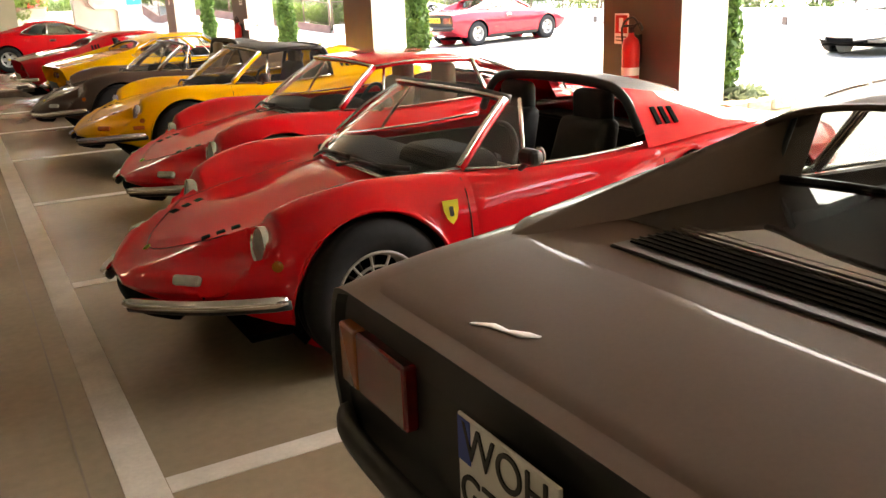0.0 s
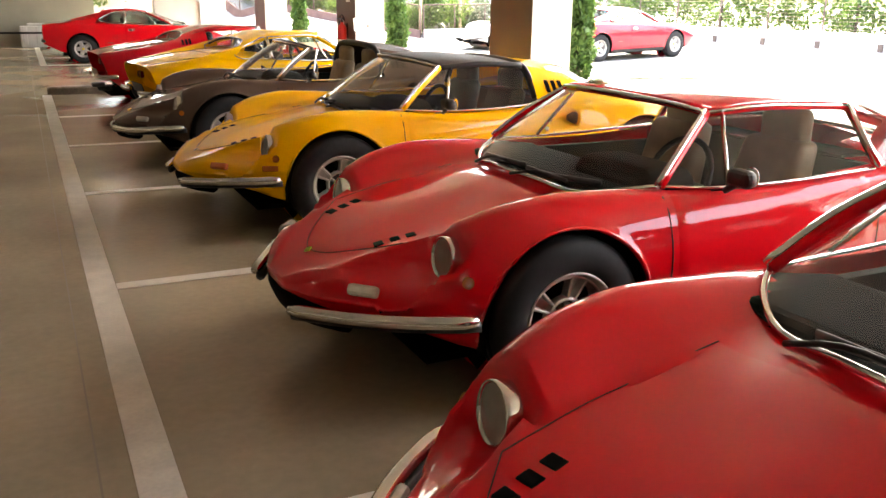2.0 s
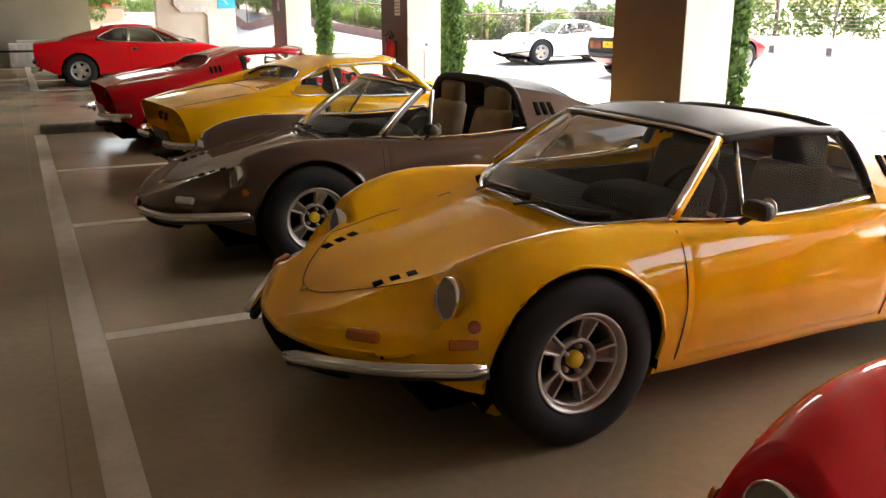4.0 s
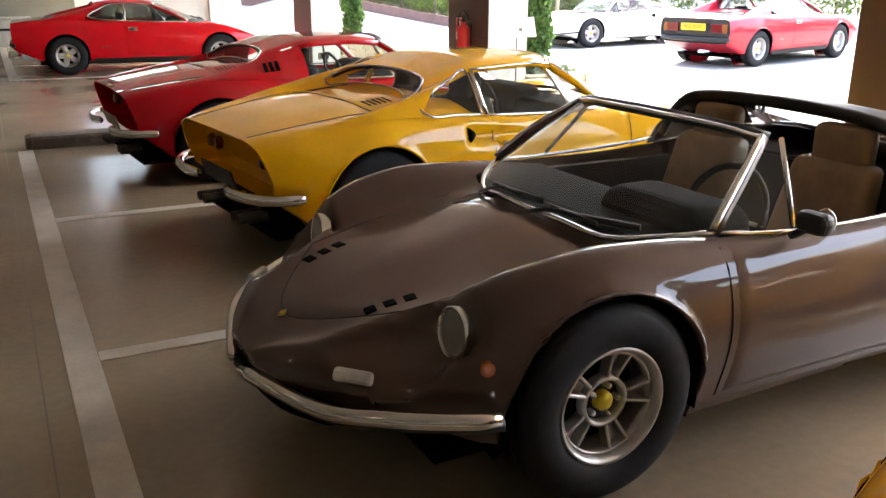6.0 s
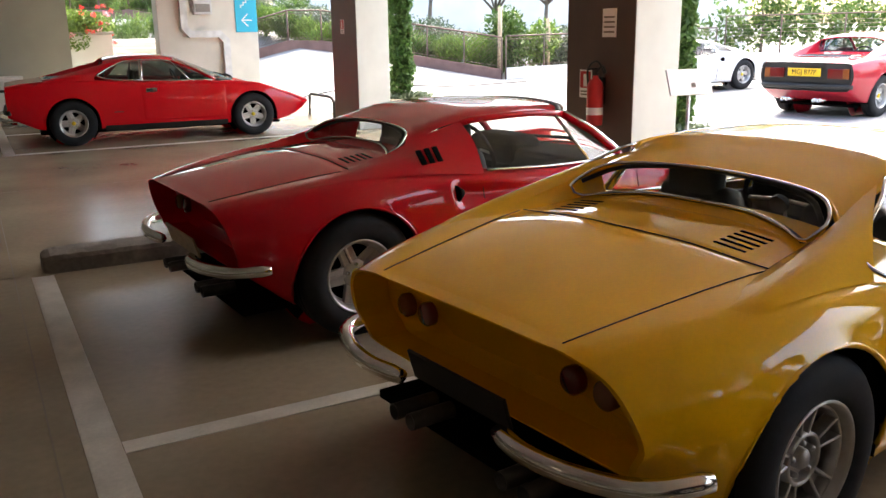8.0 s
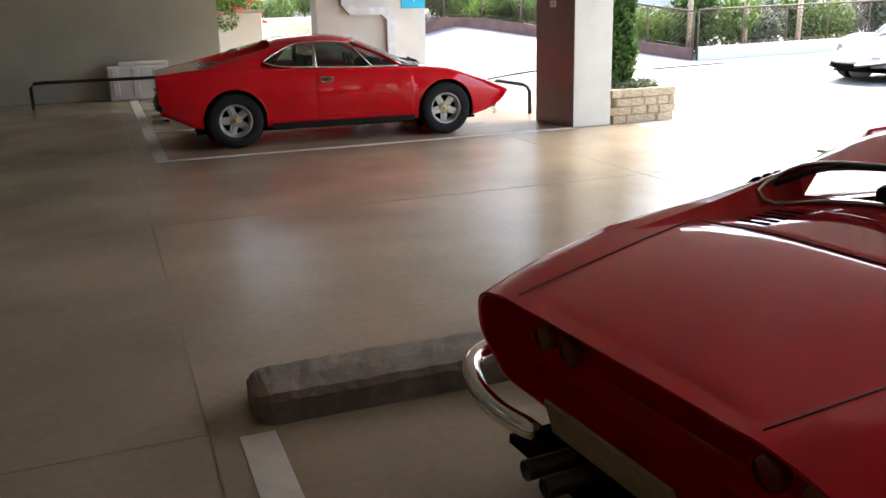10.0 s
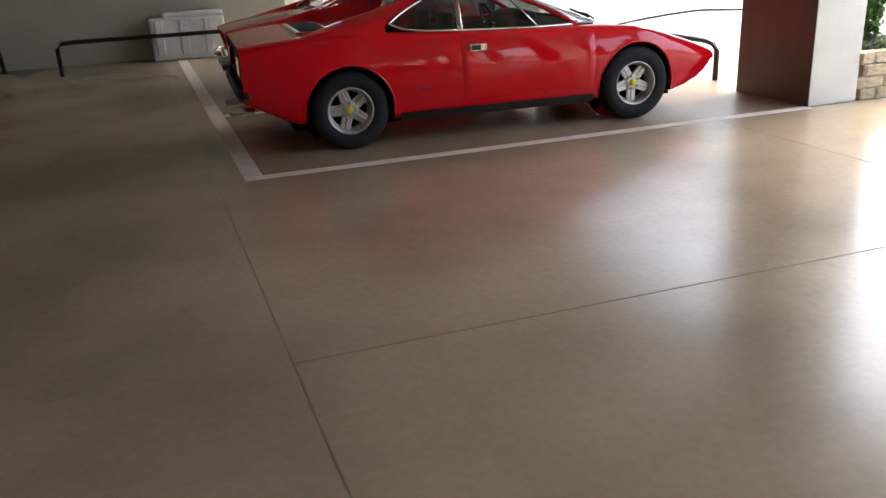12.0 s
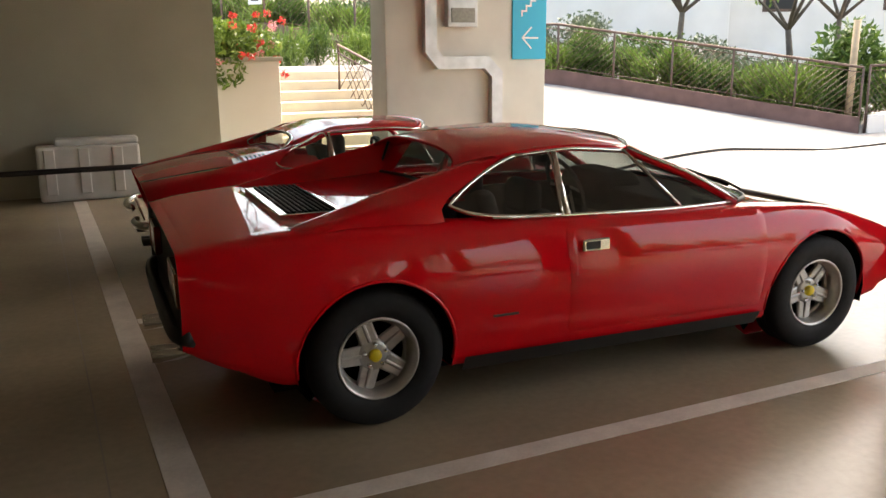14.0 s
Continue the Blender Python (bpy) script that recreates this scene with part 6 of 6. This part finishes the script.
# joints cut in the floor
setting("floor_joint", box("j", (0.258, -8.9, 0), (0.265, 31.6, 0.0015), JOINT), "thin dark joint in the floor", "floor joint")
setting("floor_joint", box("j", (0.27, 20.60, 0), (6.28, 20.607, 0.0015), JOINT), "thin dark joint in the floor", "floor joint")
setting("floor_joint", box("j", (4.5, 17.55, 0), (4.507, 20.597, 0.0015), JOINT), "thin dark joint in the floor", "floor joint")
setting("floor_joint", box("j", (4.5, 20.615, 0), (4.507, 23.5, 0.0015), JOINT), "thin dark joint in the floor", "floor joint")
setting("floor_joint", box("j", (-6.9, 17.12, 0), (0.252, 17.127, 0.0015), JOINT), "thin dark joint in the floor", "floor joint")

# duct, box and sign on the pier
duct = thing("wall_duct", "galvanised square duct bent across the pier", "duct")
_pts = [(4.30, 3.29), (4.30, 1.64), (4.42, 1.50), (5.02, 1.50), (5.16, 1.36), (5.16, 0.02)]
_q = [Vector((x, z)) for x, z in _pts]
_v = []
for i, p in enumerate(_q):
    d0 = (p - _q[i - 1]).normalized() if i else (_q[1] - p).normalized()
    d1 = (_q[i + 1] - p).normalized() if i < len(_q) - 1 else d0
    n = Vector((-d0.y - d1.y, d0.x + d1.x)).normalized()
    w = 0.07 / max(0.5, n.dot(Vector((-d0.y, d0.x))))
    _v += [(p.x + n.x * w * k, y, p.y + n.y * w * k) for k, y in ((1, 29.9), (1, 29.8), (-1, 29.8), (-1, 29.9))]
_f = [(4 * i + k, 4 * i + (k + 1) % 4, 4 * i + 4 + (k + 1) % 4, 4 * i + 4 + k) for i in range(len(_q) - 1) for k in range(4)]
part("duct_run", clean(mesh_of("duct_run", _v, _f + [(0, 1, 2, 3), (20, 21, 22, 23)], GALV)), duct)
ebox = thing("meter_box", "grey meter box with a clear window", "box", pose(4.70, 29.9, 2.06))
part("case", box("case", (-0.19, -0.11, -0.16), (0.19, 0, 0.26), GALV, 0.012, 2), ebox)
part("window", box("window", (-0.15, -0.125, -0.11), (0.15, -0.111, 0.05), LENS, 0.004, 1), ebox, "clear glazed window")
sgn = thing("stair_sign", "cyan sign with a white stair symbol and an arrow", "sign", pose(5.64, 29.9, 2.15))
part("panel", box("panel", (-0.235, -0.02, -0.62), (0.235, 0, 0.38), BLUE_SIGN, 0.003, 1), sgn)
part("stair_symbol", zig([(-0.11, -0.11), (-0.11, -0.06), (-0.05, -0.06), (-0.05, 0.0), (0.01, 0.0), (0.01, 0.06), (0.07, 0.06), (0.07, 0.12), (0.12, 0.12)], 0.022, SIGN_WHITE, -0.024), sgn, "white stair symbol")
part("arrow", join("arrow", zig([(0.11, -0.37), (-0.10, -0.37)], 0.02, SIGN_WHITE, -0.024), zig([(0.02, -0.25), (-0.10, -0.37), (0.02, -0.49)], 0.02, SIGN_WHITE, -0.0245)), sgn, "white arrow")
part("upper_symbol", zig([(-0.1, 0.22), (0.1, 0.22), (0.1, 0.32), (-0.1, 0.32), (-0.1, 0.22)], 0.02, SIGN_WHITE, -0.024), sgn, "white outlined symbol")


def extinguisher(m):
    """A red fire extinguisher on a wall bracket, hanging towards local -y."""
    e = thing("fire_extinguisher", "red fire extinguisher with a black hose on a bracket", "fire extinguisher", m, "fire extinguishers")
    prof = [(0.001, 0.0), (0.07, 0.0), (0.078, 0.015), (0.078, 0.36), (0.065, 0.41), (0.03, 0.44), (0.024, 0.47), (0.001, 0.47)]
    body = lathe("body", prof, SIGN_RED, 20)
    body.transform(Matrix.Translation((0, -0.10, 0)) @ Matrix.Rotation(radians(90), 4, "X"))
    part("body", body, e)
    lab = lathe("paper_label", [(0.0795, 0.10), (0.0795, 0.17)], SIGN_WHITE, 20)
    lab.transform(Matrix.Translation((0, -0.10, 0)) @ Matrix.Rotation(radians(90), 4, "X"))
    part("paper_label", lab, e, "pale printed label")
    part("valve", join("valve", box("a", (-0.02, -0.12, 0.46), (0.02, -0.08, 0.52), DARK, 0.005, 1), box("b", (-0.015, -0.20, 0.52), (0.015, -0.06, 0.54), DARK, 0.004, 1)), e, "black valve and lever")
    part("hose", sweep("hose", [(0.0, -0.10, 0.49), (0.1, -0.10, 0.56), (0.14, -0.1, 0.48), (0.02, -0.10, 0.60), (-0.12, -0.10, 0.52), (-0.095, -0.10, 0.3), (-0.09, -0.10, 0.08)], 0.011, DARK, 6, n=30), e, "black rubber hose")
    part("bracket", box("bracket", (-0.03, -0.03, 0.2), (0.03, 0.0, 0.45), DARK), e)
    return e


def fire_sign(m):
    s = thing("fire_sign", "red and white extinguisher sign on the wall", "sign", m, "fire signs")
    part("board", box("board", (-0.095, -0.006, -0.13), (0.095, 0, 0.14), SIGN_WHITE, 0.002, 1), s)
    part("red_field", box("red_field", (-0.08, -0.009, -0.035), (0.08, -0.0065, 0.125), SIGN_RED), s, "red printed field")
    part("pictogram", box("pictogram", (-0.025, -0.012, -0.02), (0.025, -0.0095, 0.10), SIGN_WHITE, 0.004, 1), s, "white extinguisher pictogram")
    for k in range(2):
        part("print_line", box("print_line", (-0.07, -0.009, -0.075 - 0.03 * k), (0.07, -0.0065, -0.062 - 0.03 * k), KERB), s, "unreadable grey print")
    return s


# on the brown faces, which look towards -x
extinguisher(pose(5.5, 5.70, 0.62, 0, 0, -90))
fire_sign(pose(5.5, 5.94, 1.11, 0, 0, -90))
extinguisher(pose(5.5, 17.70, 0.60, 0, 0, -90))
fire_sign(pose(5.5, 17.97, 0.97, 0, 0, -90))
fire_sign(pose(5.5, 24.16, 1.58, 0, 0, -90) @ Matrix.Diagonal((0.8, 1, 0.8, 1)))
fp = thing("paper_notice", "white printed notice on the brown pillar face", "sign", pose(5.5, 17.64, 1.55, 0, 0, -90))
part("sheet", box("sheet", (-0.10, -0.004, -0.13), (0.10, 0, 0.13), SIGN_WHITE, 0.001, 1), fp)
for k in range(4):
    part("print_line", box("print_line", (-0.075, -0.006, -0.09 + 0.045 * k), (0.075, -0.0045, -0.075 + 0.045 * k), KERB), fp, "unreadable grey print")
extinguisher(pose(-2.12, 31.7, 0.72))
fire_sign(pose(-2.48, 31.7, 1.2))
wp = thing("wall_pipe", "thin dark pipe rising from the floor to the wall bracket", "pipe")
part("tube", sweep("tube", [(-1.98, 31.66, 0.0), (-2.04, 31.66, 0.75)], 0.03, BLACK_STEEL, 8), wp)
# notice stand by the pillar
stand = thing("notice_stand", "white notice board on a slim metal post", "sign stand", pose(5.42, 16.5, 0))
part("post", sweep("post", [(0, 0, 0), (0, 0, 1.02)], 0.016, GALV, 8), stand)
part("foot", moved(disc("foot", 0.14, GALV, "z", 0.012, 20), Matrix.Translation((0, 0, 0))), stand)
part("board", moved(box("board", (-0.008, -0.21, -0.11), (0.008, 0.21, 0.11), SIGN_WHITE, 0.003, 1), Matrix.Translation((-0.02, -0.02, 1.06)) @ Matrix.Rotation(radians(82), 4, "Z") @ Matrix.Rotation(radians(22), 4, "Y")), stand, "white notice board")
part("print", moved(box("print", (-0.011, -0.05, -0.05), (-0.0085, -0.01, -0.01), KERB), Matrix.Translation((-0.02, -0.02, 1.06)) @ Matrix.Rotation(radians(82), 4, "Z") @ Matrix.Rotation(radians(22), 4, "Y")), stand, "unreadable grey print")

# tube barriers and the white plastic barrier
tb = thing("tube_barrier", "low black bent tube barrier before the end wall", "barrier", group="tube barriers")
part("hoop", sweep("hoop", [(-1.12, 30.46, 0.0), (-1.12, 30.46, 0.37), (-1.06, 30.46, 0.44), (-0.9, 30.46, 0.45), (3.2, 30.46, 0.45), (3.3, 30.46, 0.42), (3.34, 30.46, 0.0)], 0.03, BLACK_STEEL, 8), tb)
tb = thing("tube_barrier", "low black bent tube barrier beside the pillar", "barrier", group="tube barriers")
part("hoop", sweep("hoop", [(5.75, 25.3, 0.0), (5.75, 25.3, 0.31), (5.75, 25.37, 0.38), (5.75, 25.5, 0.40), (5.75, 26.4, 0.40), (5.75, 26.5, 0.36), (5.75, 26.54, 0.0)], 0.03, BLACK_STEEL, 8), tb)
wb = thing("plastic_barrier", "white plastic traffic barrier against the end wall", "barrier", pose(0.68, 31.45, 0))
part("block", box("block", (-0.55, -0.17, 0.0), (0.55, 0.17, 0.62), PLASTIC_WHITE, 0.03, 2), wb)
for k in range(3):
    part("rib", box("rib", (-0.42 + 0.36 * k - 0.06, -0.19, 0.08), (-0.42 + 0.36 * k + 0.06, -0.165, 0.6), PLASTIC_WHITE, 0.01, 1), wb, "moulded rib")
part("ridge", box("ridge", (-0.35, -0.12, 0.615), (0.55, 0.12, 0.70), PLASTIC_WHITE, 0.03, 2), wb)

# writing and badges on the cars
def on_car(car, name, me, m, label=""):
    return part(name, me, car, label, m)


brown = next(o for o in scene.objects if o.name == "wedge_coupe")
yaw_back = pose(0, 0, 0, 0, 0, -90)
pl = on_car(brown, "number_plate", box("number_plate", (-0.15, -0.004, -0.10), (0.15, 0.004, 0.10), PLATE_WHITE, 0.003, 1), pose(WEDGE["tail"] - 0.014, -0.03, 0.675) @ yaw_back, "white two-line number plate")
part("blue_band", box("blue_band", (-0.145, -0.0065, 0.01), (-0.105, -0.0045, 0.095), PLATE_BLUE), pl, "blue band")
part("plate_writing", text_mesh("WOH", 0.10, INK), pl, "black letters", pose(0.0, -0.006, 0.052))
part("plate_writing", text_mesh("GT 4H", 0.10, INK), pl, "black letters", pose(0.0, -0.006, -0.048))
pink = [o for o in scene.objects if o.name.startswith("wedge_coupe")][-1]
pl = on_car(pink, "number_plate", box("number_plate", (-0.27, -0.004, -0.06), (0.27, 0.004, 0.06), PLATE_YELLOW, 0.003, 1), pose(WEDGE["tail"] - 0.035, 0, 0.70) @ yaw_back, "yellow number plate")
part("plate_writing", text_mesh("MGJ 877P", 0.10, INK), pl, "black letters", pose(0.0, -0.006, 0.0))
# peeling patch of white on the brown boot lid
part("paint_scar", sweep("paint_scar", [(x, y, top_z(WEDGE, x, y) + 0.005) for x, y in ((-1.975, 0.27), (-1.95, 0.23), (-1.945, 0.19), (-1.93, 0.15), (-1.915, 0.12))], [0.006, 0.012, 0.007, 0.016, 0.005], SIGN_WHITE, 6, 0.15), brown, "white scar of missing paint")
red = next(o for o in scene.objects if o.name == "sports_car")
shield = mesh_of("side_badge", [(x * 0.042, 0, z * 0.054) for x, z in ((-0.9, 0.9), (0.9, 0.9), (0.85, 0.1), (0.5, -0.6), (0.0, -1.0), (-0.5, -0.6), (-0.85, 0.1))], [(0, 1, 2, 3, 4, 5, 6)], BADGE_YELLOW)
_b = part("side_badge", shield, red, "yellow shield badge", pose(0.86, side_y(BERLINETTA, 0.86, 0.615) + 0.010, 0.615, -14, 0, 180))
part("badge_figure", box("badge_figure", (-0.009, -0.003, -0.02), (0.009, 0.0, 0.022), INK, 0.004, 1), _b, "small black figure")

for _c in [o for o in scene.objects if o.name.startswith("sports_car") and "targa roof" in o["label"]]:
    for s in (1, -1):
        part("side_marker", box("side_marker", (-0.05, -0.006, -0.018), (0.05, 0.006, 0.018), AMBER, 0.004, 1), _c, "oblong amber side marker", pose(1.635, s * (side_y(BERLINETTA, 1.635, 0.44) + 0.001), 0.44, 0, 0, -s * 22))
